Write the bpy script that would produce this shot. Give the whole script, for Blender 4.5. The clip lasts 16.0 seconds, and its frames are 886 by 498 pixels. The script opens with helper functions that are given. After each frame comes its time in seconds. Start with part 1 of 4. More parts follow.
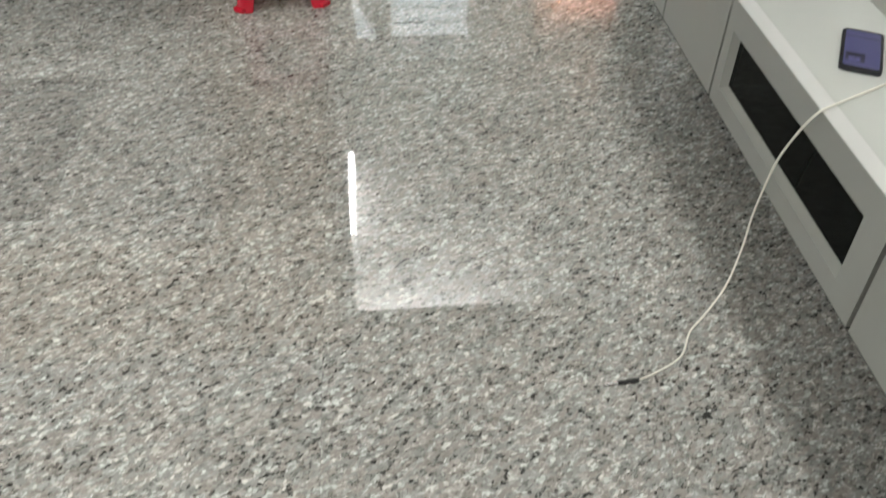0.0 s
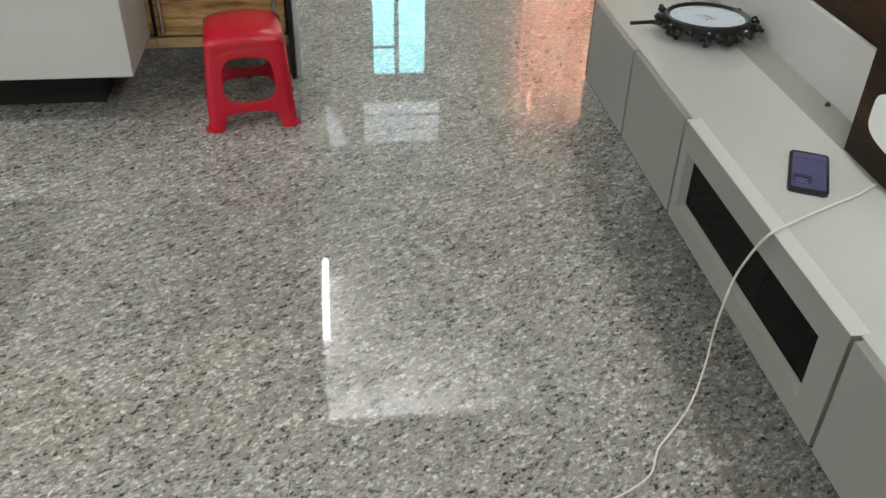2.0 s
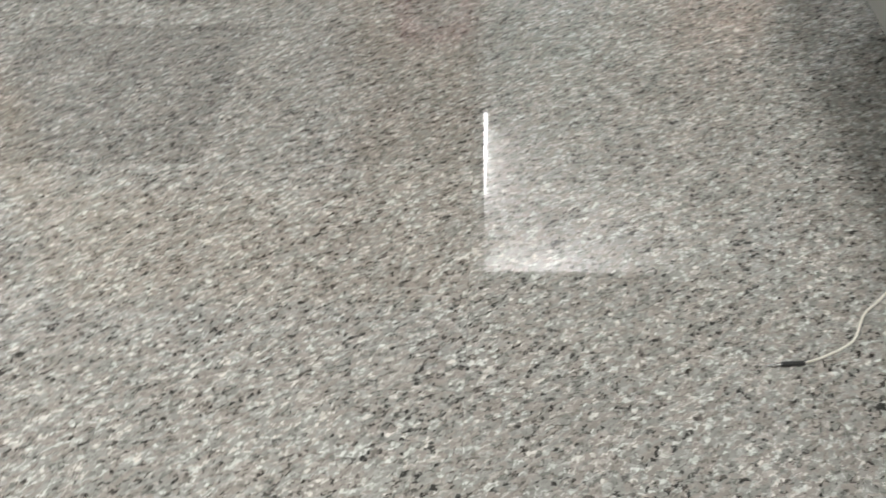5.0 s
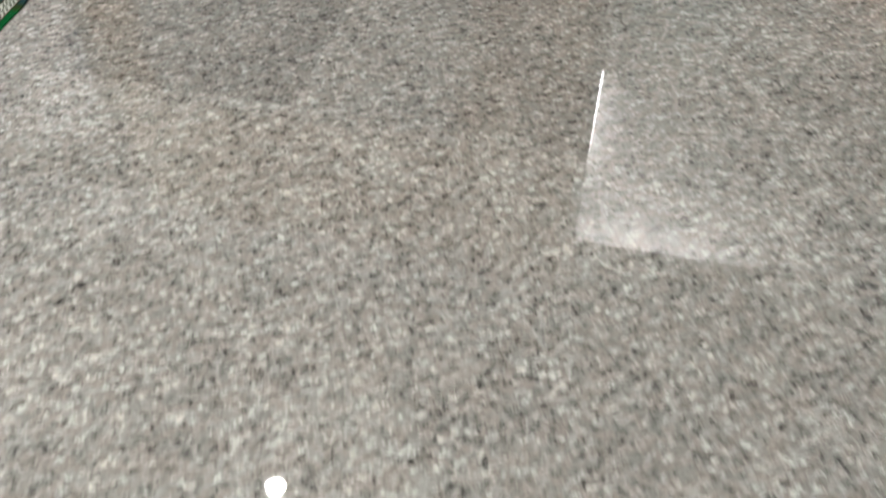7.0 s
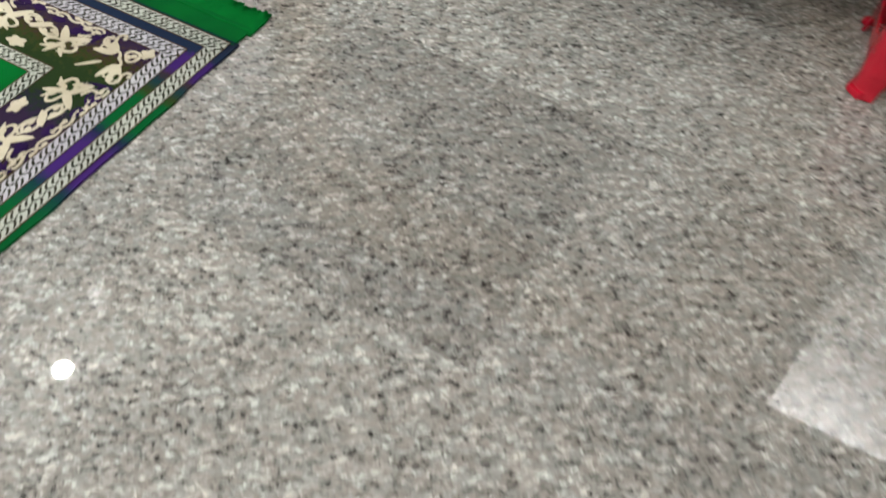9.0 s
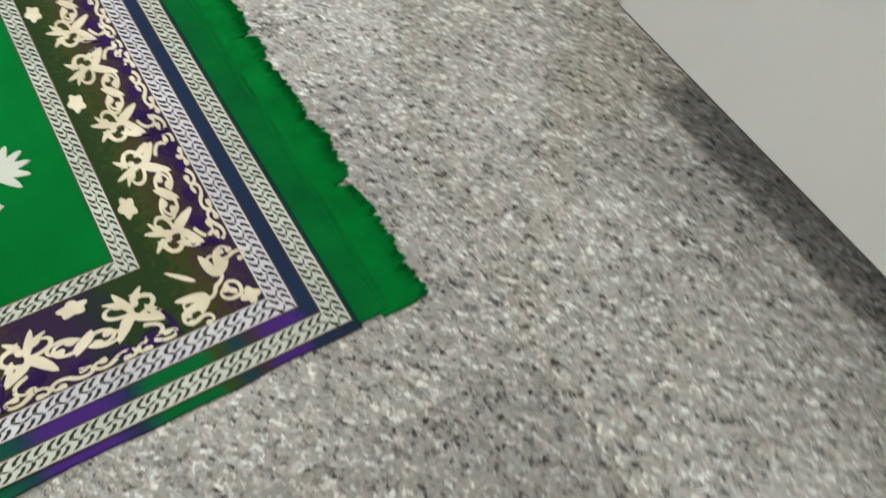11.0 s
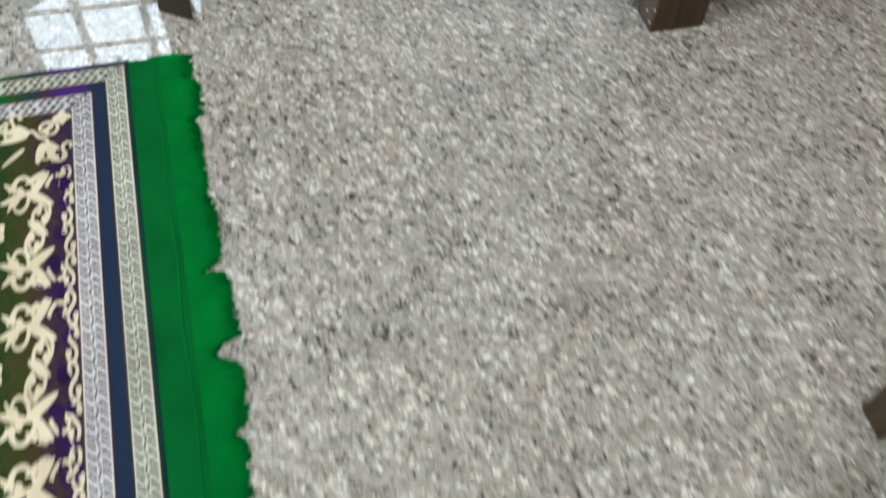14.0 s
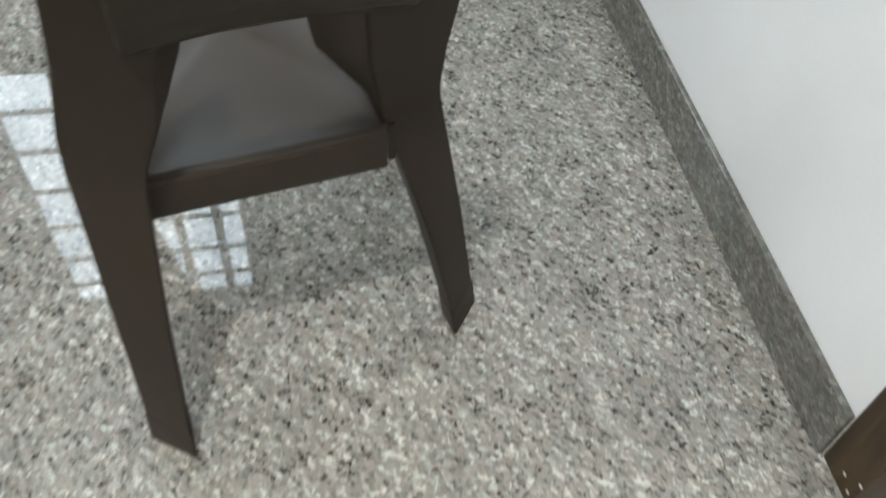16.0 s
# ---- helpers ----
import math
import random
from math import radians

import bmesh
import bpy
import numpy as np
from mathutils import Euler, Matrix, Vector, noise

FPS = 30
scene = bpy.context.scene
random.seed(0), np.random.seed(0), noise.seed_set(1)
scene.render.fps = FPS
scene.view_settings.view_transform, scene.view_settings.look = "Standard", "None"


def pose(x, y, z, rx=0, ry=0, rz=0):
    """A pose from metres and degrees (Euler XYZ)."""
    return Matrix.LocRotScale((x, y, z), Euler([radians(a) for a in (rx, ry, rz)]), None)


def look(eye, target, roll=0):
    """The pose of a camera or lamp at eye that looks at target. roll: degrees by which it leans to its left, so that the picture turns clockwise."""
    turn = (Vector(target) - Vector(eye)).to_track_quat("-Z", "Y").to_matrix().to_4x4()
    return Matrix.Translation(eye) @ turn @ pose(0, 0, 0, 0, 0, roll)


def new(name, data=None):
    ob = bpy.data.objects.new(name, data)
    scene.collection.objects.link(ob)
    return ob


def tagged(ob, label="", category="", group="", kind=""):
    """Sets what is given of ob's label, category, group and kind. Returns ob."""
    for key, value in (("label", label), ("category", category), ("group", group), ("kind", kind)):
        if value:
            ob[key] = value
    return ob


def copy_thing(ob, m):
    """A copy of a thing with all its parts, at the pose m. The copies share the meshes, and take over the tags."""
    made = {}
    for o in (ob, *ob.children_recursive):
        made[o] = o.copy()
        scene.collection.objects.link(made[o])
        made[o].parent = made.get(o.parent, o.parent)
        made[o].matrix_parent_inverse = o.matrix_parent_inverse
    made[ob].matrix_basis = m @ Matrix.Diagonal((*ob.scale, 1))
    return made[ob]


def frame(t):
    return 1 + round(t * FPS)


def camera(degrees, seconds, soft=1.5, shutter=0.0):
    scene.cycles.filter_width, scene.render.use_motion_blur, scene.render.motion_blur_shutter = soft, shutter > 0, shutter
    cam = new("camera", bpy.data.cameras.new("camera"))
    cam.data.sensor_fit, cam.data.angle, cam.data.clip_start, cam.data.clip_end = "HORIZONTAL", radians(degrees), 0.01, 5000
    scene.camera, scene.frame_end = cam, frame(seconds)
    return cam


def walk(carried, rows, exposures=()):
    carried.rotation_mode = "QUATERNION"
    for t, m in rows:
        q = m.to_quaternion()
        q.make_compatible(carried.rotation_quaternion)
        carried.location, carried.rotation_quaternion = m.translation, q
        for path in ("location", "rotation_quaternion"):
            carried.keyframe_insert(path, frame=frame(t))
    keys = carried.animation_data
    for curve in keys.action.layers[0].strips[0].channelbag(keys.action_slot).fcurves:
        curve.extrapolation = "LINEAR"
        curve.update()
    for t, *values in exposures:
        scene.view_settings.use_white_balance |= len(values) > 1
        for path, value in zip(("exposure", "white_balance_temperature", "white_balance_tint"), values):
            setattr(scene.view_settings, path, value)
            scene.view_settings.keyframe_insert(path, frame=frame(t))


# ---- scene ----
cam = camera(54.35, 16.0, soft=1.5, shutter=0.7)
PATH = [
    (0, (-0.025, -0.009, 1.414), (0.129, 1.472, 0.079), 1.39),
    (0.5, (-0.011, 0.001, 1.442), (0.166, 1.532, 0.167), 1.42),
    (1, (-0.004, 0.005, 1.457), (0.198, 1.574, 0.234), 1.52),
    (1.5, (0.000, 0.000, 1.469), (0.213, 1.599, 0.286), 1.60),
    (2, (-0.000, 0.006, 1.468), (0.218, 1.622, 0.309), 1.51),
    (2.5, (-0.000, 0.016, 1.477), (0.221, 1.650, 0.345), 1.46),
    (3, (-0.002, 0.023, 1.457), (0.214, 1.665, 0.334), 1.26),
    (3.5, (-0.021, 0.014, 1.412), (0.170, 1.643, 0.268), 1.03),
    (4, (-0.045, -0.007, 1.349), (0.096, 1.594, 0.158), 0.84),
    (4.5, (-0.089, -0.007, 1.360), (-0.093, 1.496, 0.040), -1.89),
    (4.7, (-0.096, 0.009, 1.370), (-0.150, 1.476, 0.013), -2.48),
    (6.8, (-0.070, 0.112, 1.318), (-0.386, 1.412, -0.168), -0.60),
    (7, (-0.109, 0.209, 1.336), (-0.420, 1.501, -0.158), -0.43),
    (7.5, (-0.162, 0.417, 1.333), (-0.497, 1.699, -0.165), -0.36),
    (8, (-0.241, 0.661, 1.339), (-0.740, 1.848, -0.192), 2.56),
    (8.5, (-0.382, 0.847, 1.310), (-0.945, 1.975, -0.243), 3.92),
    (9, (-0.548, 1.029, 1.307), (-1.125, 2.124, -0.265), 3.94),
    (9.5, (-0.676, 1.295, 1.299), (-1.317, 2.291, -0.313), 3.60),
    (9.7, (-0.744, 1.419, 1.308), (-1.426, 2.367, -0.316), 4.09),
    (11.8, (-1.277, 2.081, 1.276), (-2.295, 2.589, -0.369), 3.57),
    (12, (-1.353, 2.119, 1.269), (-2.366, 2.647, -0.373), 4.26),
    (12.5, (-1.573, 2.189, 1.281), (-2.590, 2.708, -0.361), 4.77),
    (13, (-1.785, 2.290, 1.292), (-2.886, 2.701, -0.326), 5.27),
    (13.5, (-2.011, 2.380, 1.295), (-3.121, 2.721, -0.333), 4.70),
    (14, (-2.259, 2.396, 1.321), (-3.371, 2.754, -0.302), 5.07),
    (14.5, (-2.538, 2.461, 1.328), (-3.662, 2.790, -0.293), 5.78),
    (14.8, (-2.695, 2.497, 1.359), (-3.834, 2.759, -0.264), 5.67),
    (15, (-2.787, 2.484, 1.349), (-3.984, 2.729, -0.234), 6.08),
    (15.5, (-3.065, 2.427, 1.351), (-4.267, 2.732, -0.218), 8.11),
    (16, (-3.243, 2.485, 1.310), (-4.468, 2.795, -0.240), 5.75),
]
walk(cam, [(t, look(eye, target, roll)) for t, eye, target, roll in PATH],
     exposures=((0.0, 0.25, 6500, 10), (0.8, 0.03, 6500, 10), (3.2, -0.05, 6500, 10), (4.0, 0.15, 6500, 10), (4.7, 0.25, 6500, 12), (7.0, 0.16, 6600, 14), (9.5, 0.22, 6550, 12), (12.5, 0.25, 6500, 10), (14.0, 0.1, 6450, 10), (15.3, 0.06, 6400, 9), (16.0, 0.04, 6650, 9)))

# ---- world and lamps ----
world = bpy.data.worlds.new("world")
scene.world = world
world.use_nodes = True
wn, wl = world.node_tree.nodes, world.node_tree.links
sky = wn.new("ShaderNodeTexSky")
sky.sky_type = 'NISHITA'
sky.sun_disc = False
sky.sun_elevation, sky.sun_rotation = radians(40), radians(200)
wl.new(sky.outputs["Color"], wn["Background"].inputs["Color"])
wn["Background"].inputs["Strength"].default_value = 0.08

CEIL = 2.85          # ceiling of the living room
LAMP_POWER = 23.0    # each round ceiling lamp
# the first two are mirrored in the floor; the rest are unseen added fill
DOWNLIGHTS_AND_FILL = [(-1.44, 2.0, 0.6), (-3.36, 2.09, 1.75), (-1.44, -0.5, 1.5), (-3.6, -0.2, 0.95), (0.95, 1.1, 0.9), (-5.3, 0.2, 0.3), (0.95, -0.9, 1.0), (-3.1, 4.3, 0.85)]
CANISTER = (-3.47, 2.5)   # a deep cylinder lamp by the doorway


def area_lamp(name, m, power, shape, size, size_y=None, colour=(0.97, 0.98, 0.93)):
    la = bpy.data.lights.new(name, 'AREA')
    la.energy, la.shape, la.size, la.color = power, shape, size, colour
    if size_y:
        la.size_y = size_y
    ob = new(name, la)
    ob.matrix_world = m
    return ob


for lx, ly, share in DOWNLIGHTS_AND_FILL:
    area_lamp("downlight_or_fill_lamp", pose(lx, ly, CEIL - 0.03), LAMP_POWER * share, 'DISK', 0.1 if ly > 1.5 else 0.26)
area_lamp("canister_lamp", pose(*CANISTER, CEIL - 0.035), 6.5, 'DISK', 0.085)
# unseen fill lamp behind the beam, added to brighten the far ceiling
area_lamp("tube_or_fill_lamp", pose(0.25, 3.63, 2.3, 130, 0, 0), 46, 'RECTANGLE', 0.6, 0.03, (0.97, 0.99, 1.0))
# the tube on the side wall of the far room
area_lamp("tube_or_fill_lamp", pose(-0.187, 5.12, 2.585, 0, -40, 0), 175, 'RECTANGLE', 0.03, 0.98, (0.97, 0.99, 1.0))


# ---- helpers ----
def node_material(name, rough=0.5, metal=0.0, spec=0.5):
    ma = bpy.data.materials.new(name)
    ma.use_nodes = True
    b = ma.node_tree.nodes["Principled BSDF"]
    b.inputs["Roughness"].default_value = rough
    b.inputs["Metallic"].default_value = metal
    b.inputs["Specular IOR Level"].default_value = spec
    return ma, ma.node_tree.nodes, ma.node_tree.links, b


def ramp(nodes, stops):
    r = nodes.new("ShaderNodeValToRGB")
    e = r.color_ramp.elements
    while len(e) < len(stops):
        e.new(0.5)
    for el, (p, c) in zip(e, stops):
        el.position, el.color = p, (*c, 1)
    return r


def plain(name, colour, rough=0.5, metal=0.0, spec=0.5, grain=200.0, vary=0.06, bump=0.02, patches=3.0):
    """A nearly plain surface: slow patches and fine grain, a little relief."""
    ma, n, l, b = node_material(name, rough, metal, spec)
    tc = n.new("ShaderNodeTexCoord")
    n1, n2 = n.new("ShaderNodeTexNoise"), n.new("ShaderNodeTexNoise")
    n1.inputs["Scale"].default_value, n2.inputs["Scale"].default_value = patches, grain
    n1.inputs["Detail"].default_value = n2.inputs["Detail"].default_value = 4
    for q in (n1, n2):
        l.new(tc.outputs["Object"], q.inputs["Vector"])
    lo, hi = [c * (1 - vary) for c in colour], [min(1, c * (1 + vary)) for c in colour]
    r1 = ramp(n, [(0.3, lo), (0.7, hi)])
    mixf = n.new("ShaderNodeMath")
    mixf.operation = 'MULTIPLY_ADD'
    mixf.inputs[1].default_value, mixf.inputs[2].default_value = 0.35, 0.0
    add = n.new("ShaderNodeMath")
    add.operation = 'MULTIPLY_ADD'
    add.inputs[1].default_value = 0.65
    l.new(n2.outputs["Fac"], mixf.inputs[0])
    l.new(n1.outputs["Fac"], add.inputs[0])
    l.new(mixf.outputs[0], add.inputs[2])
    l.new(add.outputs[0], r1.inputs["Fac"])
    l.new(r1.outputs["Color"], b.inputs["Base Color"])
    if bump:
        bp = n.new("ShaderNodeBump")
        bp.inputs["Strength"].default_value, bp.inputs["Distance"].default_value = bump * 5, 0.002
        l.new(n2.outputs["Fac"], bp.inputs["Height"])
        l.new(bp.outputs["Normal"], b.inputs["Normal"])
    rr = n.new("ShaderNodeMapRange")
    rr.inputs["To Min"].default_value, rr.inputs["To Max"].default_value = rough * 0.85, min(1, rough * 1.2)
    l.new(n1.outputs["Fac"], rr.inputs["Value"])
    l.new(rr.outputs[0], b.inputs["Roughness"])
    return ma


def granite(name, stops, scale=122.0, rough=0.02, tint=0.13, per_slab=True):
    """Polished speckled granite, in world metres, shifted and tinted from slab to slab."""
    ma, n, l, b = node_material(name, rough, 0.0, 0.5)
    geo, info = n.new("ShaderNodeNewGeometry"), n.new("ShaderNodeObjectInfo")
    off = n.new("ShaderNodeVectorMath")
    off.operation = 'SCALE'
    off.inputs[0].default_value = (37.0, 53.0, 11.0)
    pos = n.new("ShaderNodeVectorMath")
    pos.operation = 'ADD'
    l.new(info.outputs["Random"], off.inputs["Scale"])
    l.new(geo.outputs["Position"], pos.inputs[0])
    l.new(off.outputs[0], pos.inputs[1])
    wob = n.new("ShaderNodeTexNoise")
    wob.inputs["Scale"].default_value, wob.inputs["Detail"].default_value = 130, 3
    l.new(pos.outputs[0], wob.inputs["Vector"])
    ws = n.new("ShaderNodeVectorMath")
    ws.operation = 'MULTIPLY_ADD'
    ws.inputs[1].default_value = (0.016, 0.016, 0.0)
    l.new(wob.outputs["Color"], ws.inputs[0])
    l.new(pos.outputs[0], ws.inputs[2])
    st = n.new("ShaderNodeMapping")
    st.vector_type = 'TEXTURE'
    st.inputs["Rotation"].default_value = (0, 0, radians(32))
    st.inputs["Scale"].default_value = (2.1, 1.0, 1.0)
    l.new(ws.outputs[0], st.inputs["Vector"])
    vo = n.new("ShaderNodeTexVoronoi")
    vo.inputs["Scale"].default_value = scale
    l.new(st.outputs[0], vo.inputs["Vector"])
    vo2 = n.new("ShaderNodeTexVoronoi")
    vo2.inputs["Scale"].default_value = scale * 2.3
    l.new(st.outputs[0], vo2.inputs["Vector"])
    sep, sep2 = n.new("ShaderNodeSeparateColor"), n.new("ShaderNodeSeparateColor")
    l.new(vo.outputs["Color"], sep.inputs[0])
    l.new(vo2.outputs["Color"], sep2.inputs[0])
    mx = n.new("ShaderNodeMix")
    mx.inputs[0].default_value = 0.6
    l.new(sep.outputs[0], mx.inputs[2])
    l.new(sep2.outputs[1], mx.inputs[3])
    big = n.new("ShaderNodeTexNoise")
    big.inputs["Scale"].default_value, big.inputs["Detail"].default_value = 6, 5
    l.new(pos.outputs[0], big.inputs["Vector"])
    sh = n.new("ShaderNodeMath")
    sh.operation = 'MULTIPLY_ADD'
    sh.inputs[1].default_value = 0.3
    l.new(big.outputs["Fac"], sh.inputs[0])
    l.new(mx.outputs[0], sh.inputs[2])
    sub = n.new("ShaderNodeMath")
    sub.operation = 'SUBTRACT'
    sub.inputs[1].default_value = 0.15
    l.new(sh.outputs[0], sub.inputs[0])
    rp = ramp(n, stops)
    l.new(sub.outputs[0], rp.inputs["Fac"])
    # reddish feldspar here and there
    warm = n.new("ShaderNodeMix")
    warm.data_type = 'RGBA'
    warm.blend_type = 'MULTIPLY'
    l.new(rp.outputs["Color"], warm.inputs[6])
    wr = ramp(n, [(0.35, (1.0, 0.96, 0.93)), (0.65, (0.97, 1.0, 0.99))])
    l.new(sep.outputs[2], wr.inputs["Fac"])
    l.new(wr.outputs["Color"], warm.inputs[7])
    warm.inputs[0].default_value = 1.0
    out = warm.outputs[2]
    if per_slab:
        # each slab's own tone, on a few with missing floor light mixed in
        own = n.new("ShaderNodeMix")
        own.data_type, own.blend_type = 'RGBA', 'MULTIPLY'
        own.inputs[0].default_value = 1.0
        l.new(out, own.inputs[6])
        l.new(info.outputs["Color"], own.inputs[7])
        out = own.outputs[2]
    if per_slab:
        tone = n.new("ShaderNodeMapRange")
        tone.inputs["To Min"].default_value, tone.inputs["To Max"].default_value = 1 - tint, 1 + tint
        l.new(info.outputs["Random"], tone.inputs["Value"])
        ml = n.new("ShaderNodeVectorMath")
        ml.operation = 'SCALE'
        l.new(out, ml.inputs[0])
        l.new(tone.outputs[0], ml.inputs["Scale"])
        out = ml.outputs[0]
    l.new(out, b.inputs["Base Color"])
    sm = n.new("ShaderNodeTexNoise")
    sm.inputs["Scale"].default_value, sm.inputs["Detail"].default_value = 9, 6
    l.new(geo.outputs["Position"], sm.inputs["Vector"])
    rr = n.new("ShaderNodeMapRange")
    rr.inputs["To Min"].default_value, rr.inputs["To Max"].default_value = rough * 0.5, rough * 1.7
    l.new(sm.outputs["Fac"], rr.inputs["Value"])
    l.new(rr.outputs[0], b.inputs["Roughness"])
    b.inputs["Coat Weight"].default_value = 0.12 if per_slab else 0.0
    b.inputs["Coat Roughness"].default_value = 0.26
    return ma


def wood(name, stops, rough=0.4, stretch=(1.2, 9, 9), knots=2.0):
    ma, n, l, b = node_material(name, rough)
    tc, info = n.new("ShaderNodeTexCoord"), n.new("ShaderNodeObjectInfo")
    mp = n.new("ShaderNodeMapping")
    mp.inputs["Scale"].default_value = stretch
    l.new(tc.outputs["Object"], mp.inputs["Vector"])
    of = n.new("ShaderNodeVectorMath")
    of.operation = 'SCALE'
    of.inputs[0].default_value = (7, 13, 29)
    l.new(info.outputs["Random"], of.inputs["Scale"])
    l.new(of.outputs[0], mp.inputs["Location"])
    n1, n2 = n.new("ShaderNodeTexNoise"), n.new("ShaderNodeTexNoise")
    n1.inputs["Scale"].default_value, n1.inputs["Detail"].default_value, n1.inputs["Distortion"].default_value = knots, 6, 1.2
    n2.inputs["Scale"].default_value, n2.inputs["Detail"].default_value = knots * 9, 4
    l.new(mp.outputs[0], n1.inputs["Vector"])
    l.new(mp.outputs[0], n2.inputs["Vector"])
    ad = n.new("ShaderNodeMath")
    ad.operation = 'MULTIPLY_ADD'
    ad.inputs[1].default_value = 0.3
    l.new(n2.outputs["Fac"], ad.inputs[0])
    l.new(n1.outputs["Fac"], ad.inputs[2])
    sb = n.new("ShaderNodeMath")
    sb.operation = 'SUBTRACT'
    sb.inputs[1].default_value = 0.15
    l.new(ad.outputs[0], sb.inputs[0])
    rp = ramp(n, stops)
    l.new(sb.outputs[0], rp.inputs["Fac"])
    l.new(rp.outputs["Color"], b.inputs["Base Color"])
    bp = n.new("ShaderNodeBump")
    bp.inputs["Strength"].default_value, bp.inputs["Distance"].default_value = 0.2, 0.001
    l.new(n2.outputs["Fac"], bp.inputs["Height"])
    l.new(bp.outputs["Normal"], b.inputs["Normal"])
    return ma


def glow(name, colour, strength):
    ma, n, l, b = node_material(name, 0.4)
    b.inputs["Base Color"].default_value = (*colour, 1)
    b.inputs["Emission Color"].default_value = (*colour, 1)
    b.inputs["Emission Strength"].default_value = strength
    return ma


def part(name, bm, material, parent=None, label="", smooth=False, m=None):
    me = bpy.data.meshes.new(name)
    bmesh.ops.recalc_face_normals(bm, faces=bm.faces[:])
    bm.to_mesh(me)
    bm.free()
    me.materials.append(material)
    if smooth:
        for p in me.polygons:
            p.use_smooth = True
        me.set_sharp_from_angle(angle=radians(38))
    ob = new(name, me)
    if parent is not None:
        ob.parent = parent
    if m is not None:
        ob.matrix_basis = m
    if label:
        ob["label"] = label
    return ob


def thing(name, m, label, category, group="", kind=""):
    ob = new(name)
    ob.empty_display_size = 0.05
    ob.matrix_basis = m
    return tagged(ob, label, category, group, kind)


def box(x0, x1, y0, y1, z0, z1, bevel=0.0, seg=1, bm=None):
    bm2 = bmesh.new()
    bmesh.ops.create_cube(bm2, size=1)
    bmesh.ops.transform(bm2, verts=bm2.verts[:], matrix=Matrix.Translation(((x0 + x1) / 2, (y0 + y1) / 2, (z0 + z1) / 2)) @ Matrix.Diagonal((x1 - x0, y1 - y0, z1 - z0, 1)))
    if bevel:
        bmesh.ops.bevel(bm2, geom=bm2.edges[:], offset=bevel, segments=seg, affect='EDGES', profile=0.6)
    if bm is None:
        return bm2
    join(bm, bm2)
    return bm


def join(bm, other):
    me = bpy.data.meshes.new("tmp")
    other.to_mesh(me)
    other.free()
    bm.from_mesh(me)
    bpy.data.meshes.remove(me)
    return bm


def structure(name, bm, material, label, category="wall"):
    return tagged(part(name, bm, material), label, category, kind="structure")


def tube(points, radius, sides=8, closed_ends=True, taper=None):
    """A round bar along points."""
    bm = bmesh.new()
    rings = []
    pts = [Vector(p) for p in points]
    for i, p in enumerate(pts):
        d = (pts[min(i + 1, len(pts) - 1)] - pts[max(i - 1, 0)]).normalized()
        a = d.orthogonal() if i == 0 else (prev - d * prev.dot(d))
        a.normalize()
        prev = a.copy()
        b = d.cross(a)
        r = radius * (taper(i / (len(pts) - 1)) if taper else 1)
        rings.append([bm.verts.new(p + (a * math.cos(2 * math.pi * k / sides) + b * math.sin(2 * math.pi * k / sides)) * r) for k in range(sides)])
    for r0, r1 in zip(rings, rings[1:]):
        for k in range(sides):
            bm.faces.new((r0[k], r0[(k + 1) % sides], r1[(k + 1) % sides], r1[k]))
    if closed_ends:
        bm.faces.new(rings[0][::-1])
        bm.faces.new(rings[-1])
    return bm


def smooth_path(points, steps=8):
    """A Catmull-Rom line through points."""
    p = [Vector(q) for q in points]
    p = [2 * p[0] - p[1]] + p + [2 * p[-1] - p[-2]]
    out = []
    for i in range(1, len(p) - 2):
        for k in range(steps):
            t = k / steps
            out.append(0.5 * (2 * p[i] + (p[i + 1] - p[i - 1]) * t + (2 * p[i - 1] - 5 * p[i] + 4 * p[i + 1] - p[i + 2]) * t * t
                              + (3 * p[i] - p[i - 1] - 3 * p[i + 1] + p[i + 2]) * t ** 3))
    return out + [p[-2]]


def lathe(profile, sides=32, caps=True):
    """A turned body from (radius, height) pairs."""
    bm = bmesh.new()
    rings = [[bm.verts.new((r * math.cos(2 * math.pi * k / sides), r * math.sin(2 * math.pi * k / sides), z)) for k in range(sides)] for r, z in profile]
    for r0, r1 in zip(rings, rings[1:]):
        for k in range(sides):
            bm.faces.new((r0[k], r0[(k + 1) % sides], r1[(k + 1) % sides], r1[k]))
    if caps:
        bm.faces.new(rings[0][::-1])
        bm.faces.new(rings[-1])
    else:
        for k in range(sides):
            bm.faces.new((rings[-1][k], rings[-1][(k + 1) % sides], rings[0][(k + 1) % sides], rings[0][k]))
    return bm


# ---- materials ----
M_GRANITE = granite("speckled_granite", [(0.1, (0.035, 0.034, 0.032)), (0.2, (0.14, 0.135, 0.127)), (0.34, (0.236, 0.228, 0.216)), (0.62, (0.29, 0.281, 0.266)), (0.76, (0.385, 0.376, 0.36)), (0.93, (0.62, 0.612, 0.594))], 104, tint=0.04)
M_DARKGRAN = granite("dark_granite", [(0.15, (0.1, 0.098, 0.092)), (0.45, (0.145, 0.142, 0.133)), (0.7, (0.175, 0.171, 0.16)), (0.95, (0.28, 0.27, 0.255))], 70, 0.2, 0.04, False)
M_GROUT = plain("grout", (0.16, 0.15, 0.14), 0.8)
M_WALL = plain("white_wall_paint", (0.81, 0.825, 0.86), 0.6, grain=140, vary=0.03)
M_CEIL = plain("ceiling_paint", (0.8, 0.8, 0.78), 0.7, vary=0.03)
M_CREAM = plain("cream_wall_paint", (0.68, 0.66, 0.6), 0.6, vary=0.04)
